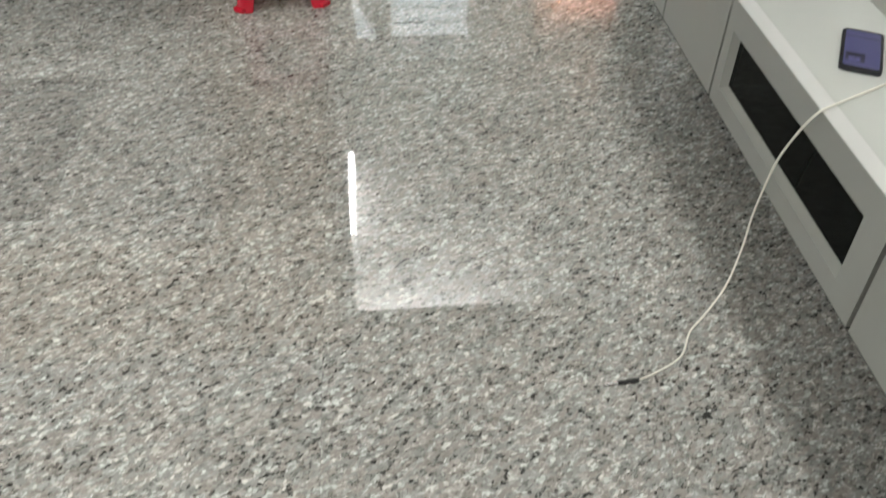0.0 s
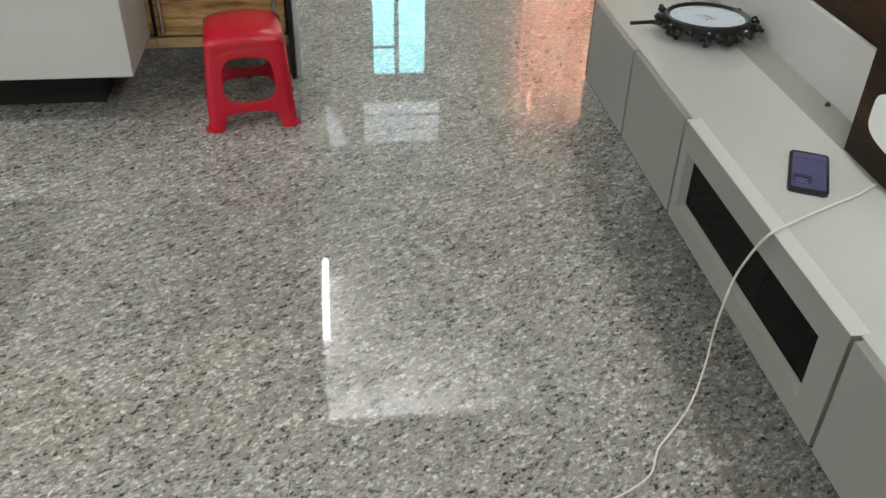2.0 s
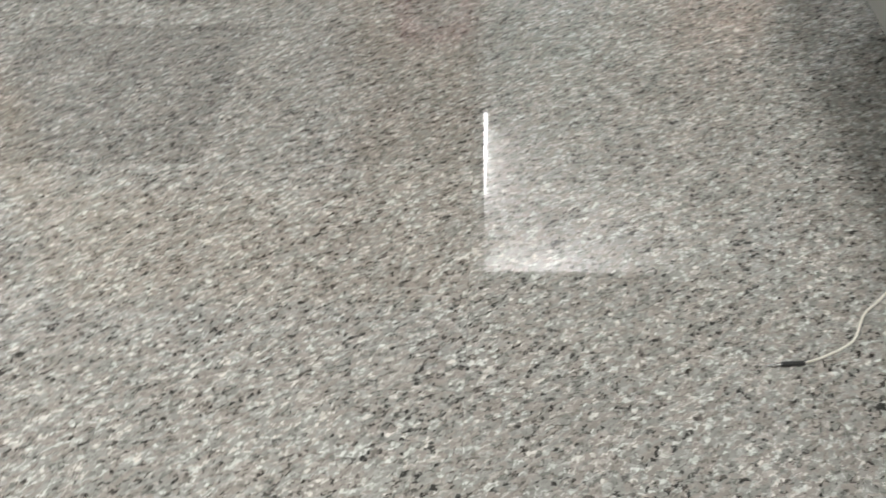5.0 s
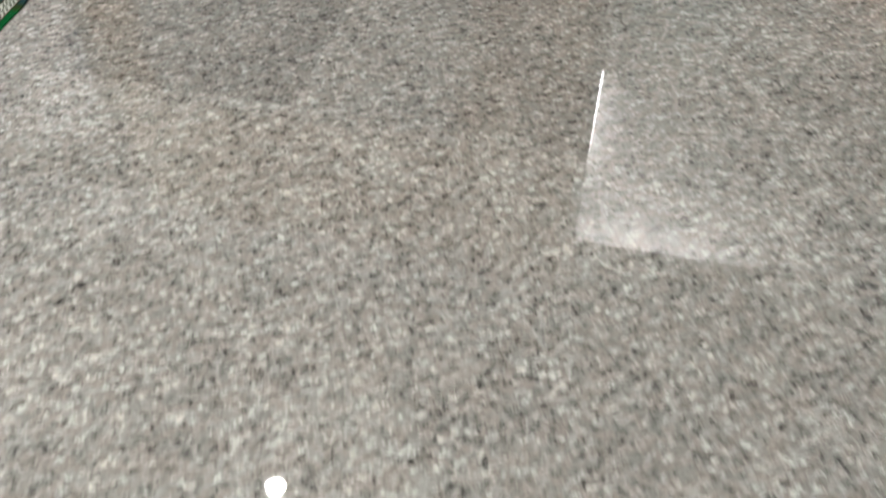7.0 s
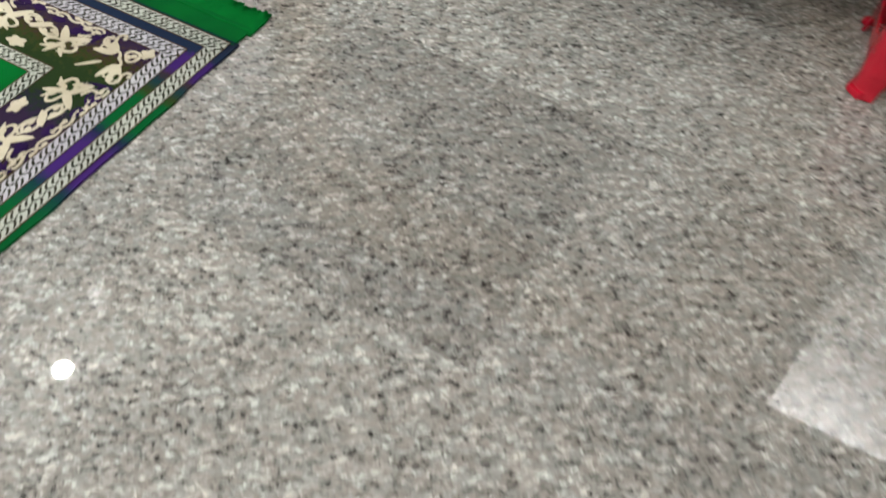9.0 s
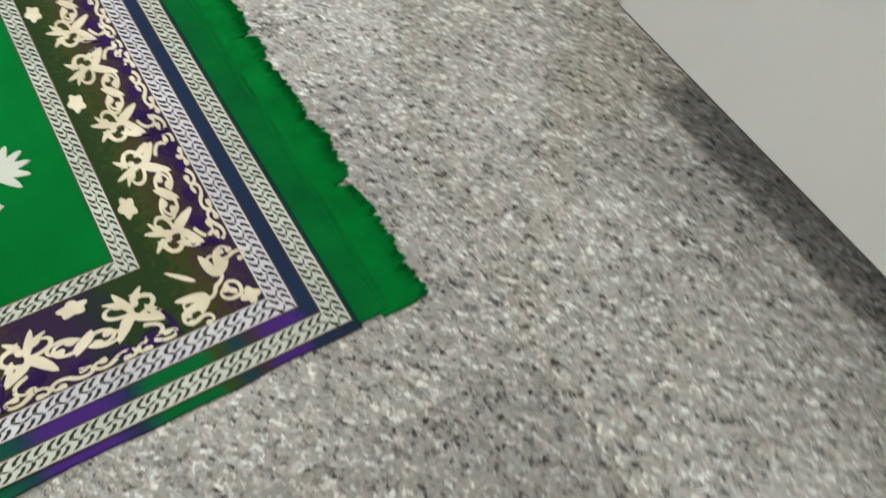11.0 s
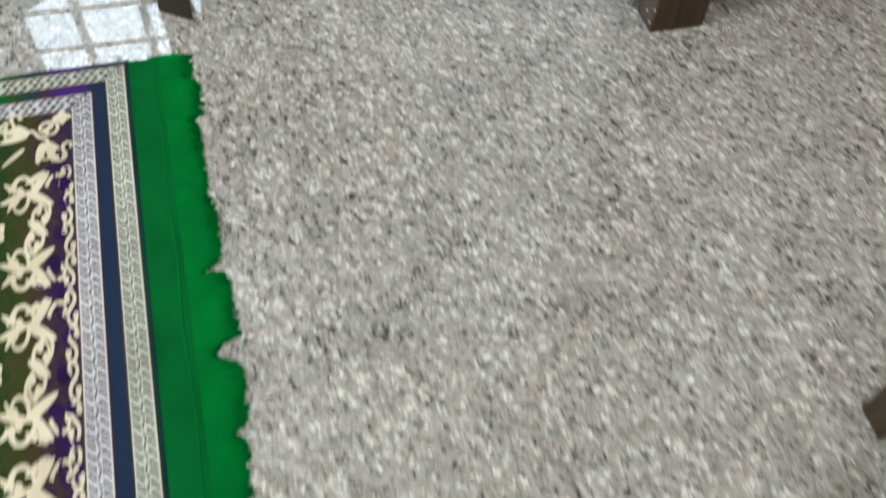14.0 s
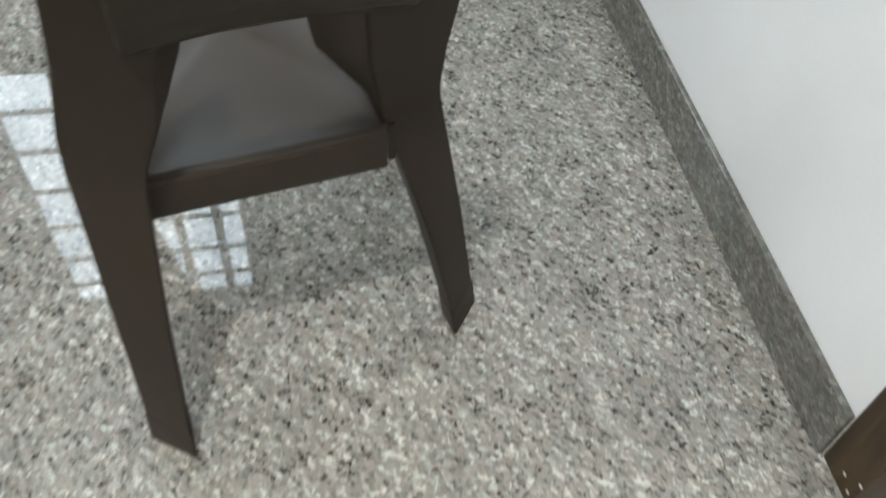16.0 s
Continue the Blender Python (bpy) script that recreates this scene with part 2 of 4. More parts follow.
M_PINK = plain("pink_wall_paint", (0.78, 0.24, 0.22), 0.6, vary=0.05)
M_WHITE = plain("white_laminate", (0.52, 0.52, 0.505), 0.3, grain=60, vary=0.02, bump=0.004)
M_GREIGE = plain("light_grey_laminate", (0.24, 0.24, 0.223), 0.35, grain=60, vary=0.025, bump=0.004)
# near-black of gaps, plinth and grille; under the cabinets it paints shade
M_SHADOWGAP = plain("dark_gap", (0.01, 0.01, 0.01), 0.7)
M_BLACK = plain("black_trim", (0.012, 0.012, 0.012), 0.35)
M_BROWN = wood("dark_brown_wood", [(0.25, (0.022, 0.012, 0.005)), (0.5, (0.046, 0.027, 0.011)), (0.75, (0.09, 0.054, 0.023))], 0.3, (6, 6, 0.8), 3)
M_TVBROWN = wood("brown_wall_panel", [(0.3, (0.011, 0.005, 0.002)), (0.5, (0.026, 0.013, 0.005)), (0.7, (0.06, 0.033, 0.012))], 0.45, (4, 0.6, 4), 3)
M_TVBROWN.node_tree.nodes["Principled BSDF"].inputs["Specular IOR Level"].default_value = 0.18
M_PINE = wood("streaky_yellow_wood", [(0.3, (0.06, 0.03, 0.01)), (0.4, (0.23, 0.125, 0.04)), (0.52, (0.45, 0.265, 0.1)), (0.72, (0.62, 0.42, 0.19))], 0.35, (1.6, 8, 16), 2.2)
M_PALEWOOD = wood("pale_wood_rail", [(0.3, (0.33, 0.22, 0.11)), (0.7, (0.56, 0.41, 0.23))], 0.4, (1.5, 8, 8), 2)
M_STEEL = plain("brushed_steel", (0.6, 0.57, 0.52), 0.25, 0.9, vary=0.05)
M_RED = plain("red_plastic", (0.47, 0.007, 0.024), 0.2, grain=300, vary=0.05, bump=0.008)
M_CHAIR = plain("dark_brown_plastic", (0.039, 0.03, 0.024), 0.52, 0.0, 0.3, grain=400, vary=0.1, bump=0.03)
M_GLASSBLACK = plain("black_glass", (0.002, 0.003, 0.0028), 0.06, 0.0, 0.05, vary=0.1, bump=0)
M_CABLE = plain("cream_cable", (0.68, 0.655, 0.58), 0.45, vary=0.06)
M_LAMP = glow("lamp_lens", (1.0, 0.97, 0.92), 18)
M_TUBE = glow("tube_glass", (1.0, 1.0, 1.0), 26)
M_LAMPRIM = plain("lamp_rim", (0.75, 0.75, 0.73), 0.4)
M_SKYPANE = glow("bright_cyan_daylight", (0.4, 0.94, 1.0), 5.0)
M_SKYWEST = glow("bright_white_daylight", (0.74, 0.88, 1.0), 8.0)
# glow of the hidden panes, added to light the curtain from behind
M_BACKLIGHT = glow("curtain_backlight", (1.0, 0.97, 0.92), 18.0)
M_FRAME = plain("grey_window_frame", (0.36, 0.37, 0.36), 0.4)
M_CURTAIN, _n, _l, _b = node_material("pink_curtain", 0.85)
_tc, _ns = _n.new("ShaderNodeTexCoord"), _n.new("ShaderNodeTexNoise")
_mp = _n.new("ShaderNodeMapping")
_mp.inputs["Scale"].default_value = (1.0, 0.2, 0.03)
_ns.inputs["Scale"].default_value, _ns.inputs["Detail"].default_value = 55, 3
_l.new(_tc.outputs["Object"], _mp.inputs["Vector"])
_l.new(_mp.outputs[0], _ns.inputs["Vector"])
_rp = ramp(_n, [(0.36, (0.55, 0.31, 0.22)), (0.5, (0.76, 0.53, 0.42)), (0.62, (0.88, 0.78, 0.69))])
_l.new(_ns.outputs["Fac"], _rp.inputs["Fac"])
_l.new(_rp.outputs["Color"], _b.inputs["Base Color"])
_tr, _mx = _n.new("ShaderNodeBsdfTranslucent"), _n.new("ShaderNodeMixShader")
_l.new(_rp.outputs["Color"], _tr.inputs["Color"])
_mx.inputs[0].default_value = 0.42
_l.new(_b.outputs[0], _mx.inputs[1])
_l.new(_tr.outputs[0], _mx.inputs[2])
_l.new(_mx.outputs[0], _n["Material Output"].inputs["Surface"])
M_LOUVRE = glow("daylit_louvre_glass", (0.9, 0.97, 1.0), 1.7)
M_PVC = plain("white_pvc", (0.8, 0.8, 0.79), 0.35)
M_PHONE = plain("phone_body", (0.02, 0.02, 0.025), 0.25)
M_SCREEN = glow("phone_screen", (0.042, 0.042, 0.1), 0.45)
M_SCREENBAR = glow("phone_screen_light", (0.14, 0.13, 0.3), 0.6)
M_SCREENDARK = glow("phone_screen_dark", (0.015, 0.015, 0.03), 0.3)
M_CLOCKFACE = plain("white_clock_face", (0.6, 0.66, 0.74), 0.35, vary=0.03)
M_CLOCKRIM = plain("black_ornate_metal", (0.018, 0.018, 0.018), 0.3, 0.4, vary=0.3)
M_SILVER = plain("silver_beads", (0.7, 0.7, 0.7), 0.2, 0.9)

# ---- the large structure ----
NORTH, EAST, WEST, SOUTH = 3.30, 1.30, -6.0, -2.2
FAR, FAR_EAST = 7.7, 2.6
structure("ceiling", box(WEST - 0.15, EAST + 0.15, SOUTH - 0.15, NORTH + 0.2, CEIL, CEIL + 0.12), M_CEIL, "flat white painted ceiling of the living room", "ceiling")
structure("ceiling_far", box(-0.40, FAR_EAST + 0.15, NORTH + 0.2, FAR + 0.15, 2.74, 2.86), M_CEIL, "white painted ceiling of the far room", "ceiling")
# the north wall: behind the built-in wood cupboard, and past the doorway
structure("wall_north_1", box(-2.634, -0.171, NORTH + 0.058, NORTH + 0.18, 0, CEIL), M_WALL, "white wall behind the wooden cupboards")
structure("wall_north_2", box(WEST, -3.76, NORTH + 0.013, NORTH + 0.15, 0, CEIL), M_WALL, "smooth white painted wall above a granite skirting")
structure("wall_north_3", box(-3.76, -2.70, NORTH + 0.03, NORTH + 0.15, 2.12, CEIL), M_WALL, "white wall over the doorway")
structure("beam", box(-0.17, EAST, NORTH, NORTH + 0.2, 2.2, CEIL - 0.004), M_CREAM, "painted beam over the wide opening", "beam")
structure("wall_east", box(EAST, EAST + 0.15, SOUTH, NORTH + 0.2, 0, CEIL), M_WALL, "white wall behind the television unit")
structure("wall_south", box(WEST, EAST, SOUTH - 0.15, SOUTH, 0, CEIL), M_CREAM, "plain cream wall closing the room")
# the far room past the wide opening
structure("wall_far_west", box(-0.38, -0.235, NORTH + 0.18, FAR, 0, 2.74), M_CREAM, "cream side wall of the far room")
structure("wall_far_east", box(FAR_EAST, FAR_EAST + 0.15, NORTH + 0.2, FAR, 0, 2.74), M_CREAM, "cream side wall of the far room")
structure("wall_far_turn", box(EAST + 0.15, FAR_EAST, NORTH, NORTH + 0.2, 0, 2.74), M_CREAM, "short cream wall behind the opening")
# the room past the doorway
structure("wall_passage_west", box(-3.92, -3.77, NORTH + 0.15, 6.0, 0, CEIL), M_WALL, "white wall of the next room past the doorway")
structure("wall_passage_end", box(-3.92, -0.385, 6.0, 6.15, 0, CEIL), M_PINK, "pink painted end wall of the next room")
structure("ceiling_passage", box(-3.92, -0.405, NORTH + 0.2, 6.15, CEIL, CEIL + 0.12), M_CEIL, "white ceiling of the next room", "ceiling")


def wall_with_opening(name, axis, at, thick, a0, a1, top, o0, o1, z0, z1, material, label):
    """A wall along x or y with one window opening through it."""
    bm = bmesh.new()
    for u0, u1, w0, w1 in ((a0, o0, 0, top), (o1, a1, 0, top), (o0, o1, 0, z0), (o0, o1, z1, top)):
        if axis == 'y':
            box(at, at + thick, u0, u1, w0, w1, bm=bm)
        else:
            box(u0, u1, at, at + thick, w0, w1, bm=bm)
    return structure(name, bm, material, label)


wall_with_opening("wall_west", 'y', WEST - 0.15, 0.15, SOUTH, NORTH + 0.15, CEIL, 1.28, 2.24, 0.85, 2.44, M_WALL, "white wall with a barred window")
wall_with_opening("wall_far_north", 'x', FAR, 0.15, -0.38, FAR_EAST + 0.15, 2.74, 0.28, 0.87, 0.6, 2.03, M_CREAM, "cream end wall of the far room with a window")


def window(name, m, width, z0, z1, columns, rows, material, label):
    """Frame, bars and panes; local x runs along the wall, y into it."""
    win = thing(name, m, label, "window", kind="structure")
    fr = bmesh.new()
    for x0, x1, a, b in ((0, 0.05, z0, z1), (width - 0.05, width, z0, z1), (0.05, width - 0.05, z0, z0 + 0.05), (0.05, width - 0.05, z1 - 0.05, z1)):
        box(x0, x1, 0.03, 0.09, a, b, 0.004, bm=fr)
    part("window_frame", fr, M_FRAME, win)
    part("window_sill", box(-0.05, width + 0.05, -0.06, 0.03, z0 - 0.03, z0 - 0.002, 0.005), M_WHITE, win)
    for x in columns:
        part("mullion", box(x - 0.022, x + 0.022, 0.04, 0.08, z0 + 0.05, z1 - 0.05, 0.003), M_FRAME, win)
    xs = [0.05] + columns + [width - 0.05]
    for x0, x1, bars in zip(xs, xs[1:], rows):
        zs = [z0 + 0.05] + bars + [z1 - 0.05]
        for z in bars:
            part("glazing_bar", box(x0 + (0.0 if x0 == 0.05 else 0.022), x1 - (0.0 if x1 == xs[-1] else 0.022), 0.045, 0.072, z - 0.014, z + 0.014, 0.003), M_FRAME, win)
        for a, b in zip(zs, zs[1:]):
            part("pane", box(x0 + 0.004, x1 - 0.004, 0.056, 0.062, a + 0.004, b - 0.004), material, win)
    return win


window("window_1", pose(0.28, FAR, 0), 0.59, 0.6, 2.03, [0.27], [[1.1, 1.71], [1.22]], M_SKYPANE, "grey framed window with bright cyan daylight")
window("window_2", pose(WEST, 1.28, 0, 0, 0, 90), 0.96, 0.85, 2.44, [0.30, 0.62, 0.80], [[1.12, 1.34, 1.58, 1.82, 2.06, 2.26]] * 4, M_SKYWEST, "barred window with bright white daylight")

# floor: a bed under separate slabs
floor = structure("floor", box(WEST - 0.15, FAR_EAST + 0.15, SOUTH - 0.15, FAR + 0.15, -0.12, -0.0035), M_GROUT, "polished speckled grey granite floor slabs", "floor")

# granite plinth and skirting
structure("skirting_1", box(-2.634, -0.19, NORTH + 0.033, NORTH + 0.057, 0, 0.125, 0.002), M_DARKGRAN, "dark grey granite plinth under the cupboards", "skirting")
structure("skirting_2", box(WEST, -3.762, NORTH, NORTH + 0.013, 0, 0.13, 0.002), M_DARKGRAN, "grey granite skirting along the white wall", "skirting")
structure("skirting_3", box(-3.77, -3.752, NORTH + 0.152, 5.99, 0, 0.11, 0.002), M_DARKGRAN, "grey granite skirting of the next room", "skirting")
structure("corner_trim", box(-0.189, -0.1715, NORTH - 0.01, NORTH + 0.057, 0, 2.2, 0.002), M_BLACK, "narrow black edge strip at the wall's end", "trim")
structure("corner_bead", box(-0.169, -0.149, NORTH + 0.002, NORTH + 0.05, 0, 2.2, 0.002), M_WHITE, "thin white edge of the opening", "trim")

# door frame of the doorway
jamb = thing("door_1", pose(-3.21, NORTH + 0.024, 0), "dark brown wooden door frame, doorway open", "door frame", kind="structure")
for x0, x1 in ((-0.55, -0.46), (0.515, 0.575)):
    bm = box(x0, x1, -0.015, 0.12, 0.0, 2.1, 0.006, 2)
    part("jamb", bm, M_BROWN, jamb)
    if x0 > 0:
        part("door_stop", box(x0 - 0.012, x1, 0.121, 0.14, 0.0, 2.1, 0.003), M_BROWN, jamb)
    else:
        for cx, cz in ((-0.012, 0.035), (0.012, 0.02), (0.02, 0.06)):
            part("paint_chip", box(x1 - 0.03 + cx, x1 - 0.022 + cx, -0.0165, -0.0145, cz, cz + 0.005, 0.0005), M_WHITE, jamb, "speck of white paint")
part("head", box(-0.55, 0.575, -0.015, 0.12, 2.1, 2.19, 0.006, 2), M_BROWN, jamb)

# ---- built-in wooden cupboards over the plinth ----
CUPS = [-2.63, -2.36, -1.79, -1.24, -0.70, -0.19]
for x0, x1 in zip(CUPS, CUPS[1:]):
    step = x1 - x0
    cab = thing("wooden_cupboard", pose(x0, NORTH + 0.027, 0.125), "streaky yellow-brown wooden cupboard with a drawer and steel handles", "cupboard", "built-in cupboards")
    part("body", box(0.001, step - 0.001, 0.014, 0.03, 0.0, 2.2), M_SHADOWGAP, cab)
    part("bottom_rail", box(0.001, step - 0.001, -0.004, 0.013, 0.0, 0.043, 0.003), M_PALEWOOD, cab, "pale wooden rail")
    dr = part("drawer_front", box(0.008, step - 0.008, -0.004, 0.013, 0.05, 0.222, 0.003), M_PINE, cab)
    for hx in (0.036, step - 0.046):
        bm = tube([(hx, -0.026, 0.07), (hx, -0.026, 0.2)], 0.0085, 10)
        for hz in (0.085, 0.185):
            join(bm, tube([(hx, -0.026, hz), (hx, 0.0, hz)], 0.004, 8))
        part("handle", bm, M_STEEL, dr, "brushed steel bar handle", smooth=True)
    for d, (a, b, hx) in enumerate(((0.006, step / 2 - 0.002, step / 2 - 0.03), (step / 2 + 0.002, step - 0.006, step / 2 + 0.03))):
        door = part("cupboard_door", box(a, b, -0.004, 0.013, 0.232, 1.1, 0.003), M_PINE, cab)
        bm = tube([(hx, -0.026, 0.245), (hx, -0.026, 0.385)], 0.0085, 10)
        for hz in (0.262, 0.368):
            join(bm, tube([(hx, -0.026, hz), (hx, 0.0, hz)], 0.004, 8))
        part("handle", bm, M_STEEL, door, "brushed steel bar handle", smooth=True)
        part("upper_door", box(a, b, -0.004, 0.013, 1.11, 2.19, 0.003), M_PINE, cab)

# ---- the white floating cabinet ----
wc = thing("floating_cabinet", pose(-2.05, 2.92, 0.187), "plain white laminate cabinet on a black recessed plinth", "cabinet")
part("body", box(0.0, 1.335, 0.019, 0.374, 0.0, 0.9, 0.0015), M_WHITE, wc)
part("front_panel", box(0.0, 1.335, 0.0, 0.0185, 0.0, 0.9, 0.0015), M_WHITE, wc)
# shade below the cabinet, put in as a near-black sheet
part("underside_shade", box(0.001, 1.334, 0.001, 0.373, -0.003, -0.0005), M_SHADOWGAP, wc, "thin dark sheet that paints the shade underneath")
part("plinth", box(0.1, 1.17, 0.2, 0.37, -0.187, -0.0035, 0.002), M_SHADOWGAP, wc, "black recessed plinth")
part("top", box(-0.004, 1.339, -0.004, 0.374, 0.901, 0.925, 0.002), M_WHITE, wc)

# ---- the television unit ----
UX, UZ0, UZ1 = 0.808, 0.287, 0.55
UBACK = 1.196


def drawer_unit(y0, y1, glazed):
    u = thing("tv_unit", pose(UX, y0, UZ0), "light grey floating television unit with a black glass door" if glazed else "light grey laminate floating television unit with a plain front", "cabinet", "television units")
    w, h, d = y1 - y0, UZ1 - UZ0, UBACK - UX
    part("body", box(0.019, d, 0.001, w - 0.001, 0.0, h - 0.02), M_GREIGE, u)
    # near-black sheet painting the shade beneath the unit
    part("underside_shade", box(0.001, d - 0.001, 0.002, w - 0.002, -0.003, -0.0005), M_SHADOWGAP, u, "thin dark sheet that paints the shade underneath")
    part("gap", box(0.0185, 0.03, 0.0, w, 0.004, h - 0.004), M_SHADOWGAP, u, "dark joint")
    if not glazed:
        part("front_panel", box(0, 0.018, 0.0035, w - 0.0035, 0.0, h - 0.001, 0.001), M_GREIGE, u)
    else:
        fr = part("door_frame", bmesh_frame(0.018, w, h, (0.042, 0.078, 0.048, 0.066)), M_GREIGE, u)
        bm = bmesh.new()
        a0, a1, b0, b1 = 0.078, w - 0.042, 0.048, h - 0.066
        # chamfered inner lining of the frame
        q = 0.014
        for (p, r) in (((a0, b0), (a1, b0)), ((a1, b0), (a1, b1)), ((a1, b1), (a0, b1)), ((a0, b1), (a0, b0))):
            c = Vector(((a0 + a1) / 2, (b0 + b1) / 2))
            def inner(v):
                return (v[0] + (q if v[0] < c[0] else -q), v[1] + (q if v[1] < c[1] else -q))
            pi, ri = inner(p), inner(r)
            bm.faces.new([bm.verts.new(t) for t in ((0.001, *p), (0.001, *r), (0.0175, *ri), (0.0175, *pi))])
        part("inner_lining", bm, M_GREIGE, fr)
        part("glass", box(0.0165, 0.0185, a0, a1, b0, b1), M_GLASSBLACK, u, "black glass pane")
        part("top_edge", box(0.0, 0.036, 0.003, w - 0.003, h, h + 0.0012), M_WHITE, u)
    return u


def bmesh_frame(t, w, h, margins):
    """A flat frame in the y-z plane, t thick; margins: low y, high y, low z, high z."""
    lo, hi, bz, tz = margins[1], margins[0], margins[2], margins[3]
    bm = bmesh.new()
    o = [(0.0035, 0.0), (w - 0.0035, 0.0), (w - 0.0035, h - 0.001), (0.0035, h - 0.001)]
    i = [(lo, bz), (w - hi, bz), (w - hi, h - tz), (lo, h - tz)]
    ring = {}
    for x in (0.0, t):
        for k, (a, b) in enumerate(o):
            ring[x, 'o', k] = bm.verts.new((x, a, b))
        for k, (a, b) in enumerate(i):
            ring[x, 'i', k] = bm.verts.new((x, a, b))
    for k in range(4):
        n = (k + 1) % 4
        bm.faces.new((ring[0.0, 'o', k], ring[0.0, 'o', n], ring[0.0, 'i', n], ring[0.0, 'i', k]))
        bm.faces.new((ring[t, 'o', k], ring[t, 'i', k], ring[t, 'i', n], ring[t, 'o', n]))
        bm.faces.new((ring[0.0, 'o', k], ring[t, 'o', k], ring[t, 'o', n], ring[0.0, 'o', n]))
        bm.faces.new((ring[0.0, 'i', k], ring[0.0, 'i', n], ring[t, 'i', n], ring[t, 'i', k]))
    return bm


for y0, y1, gl in ((0.17, 0.572, False), (0.576, 0.976, False), (0.98, 1.761, True), (1.765, 2.171, False), (2.175, 2.582, False)):
    drawer_unit(y0, y1, gl)
top = thing("unit_top", pose(UX, 0.17, UZ1 - 0.0195), "long glossy white top of the television unit", "worktop")
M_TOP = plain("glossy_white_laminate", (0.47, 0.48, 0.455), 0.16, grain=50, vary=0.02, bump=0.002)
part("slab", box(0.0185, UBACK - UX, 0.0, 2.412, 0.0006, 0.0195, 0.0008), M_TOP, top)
part("rear_strip", box(0.3, UBACK - UX - 0.0005, 1.416, 2.41, 0.0196, 0.0212, 0.0005), plain("grey_strip", (0.3, 0.295, 0.27), 0.2, vary=0.02, bump=0), top, "slightly darker grey strip")
tagged(part("back_board", box(UBACK + 0.001, UBACK + 0.014, 1.66, 2.9, UZ0, 0.73, 0.002), M_WHITE), "white laminate back board standing behind the television unit", "board")
pan = thing("wall_panelling", pose(UBACK + 0.016, -0.4, UZ0), "dark brown wooden panelling behind the television unit", "panelling")
part("backing", box(0.0, 0.085, 0.0, 3.3, 0.0, 1.6, 0.002), M_TVBROWN, pan)
part("raised_panel", box(-0.104, -0.0005, 0.0, 1.985, UZ1 - UZ0 + 0.002, 1.1, 0.003), M_TVBROWN, pan)
pl = thing("white_plate", pose(1.106, 1.50, 0.63, 0, 0, 0), "white rounded plate fixed on the brown panel", "plate")
bm = bmesh.new()
ring = []
for k in range(48):
    a = 2 * math.pi * k / 48
    c, s = math.cos(a), math.sin(a)
    ring.append((-0.2 + 0.215 * math.copysign(abs(c) ** 0.5, c), 0.055 + 0.058 * math.copysign(abs(s) ** 0.5, s)))
for x in (-0.012, 0.0):
    vs = [bm.verts.new((x, a, b)) for a, b in ring]
    bm.faces.new(vs)
bm.verts.ensure_lookup_table()
for k in range(48):
    bm.faces.new((bm.verts[k], bm.verts[(k + 1) % 48], bm.verts[48 + (k + 1) % 48], bm.verts[48 + k]))
part("disc", bm, M_PVC, pl)

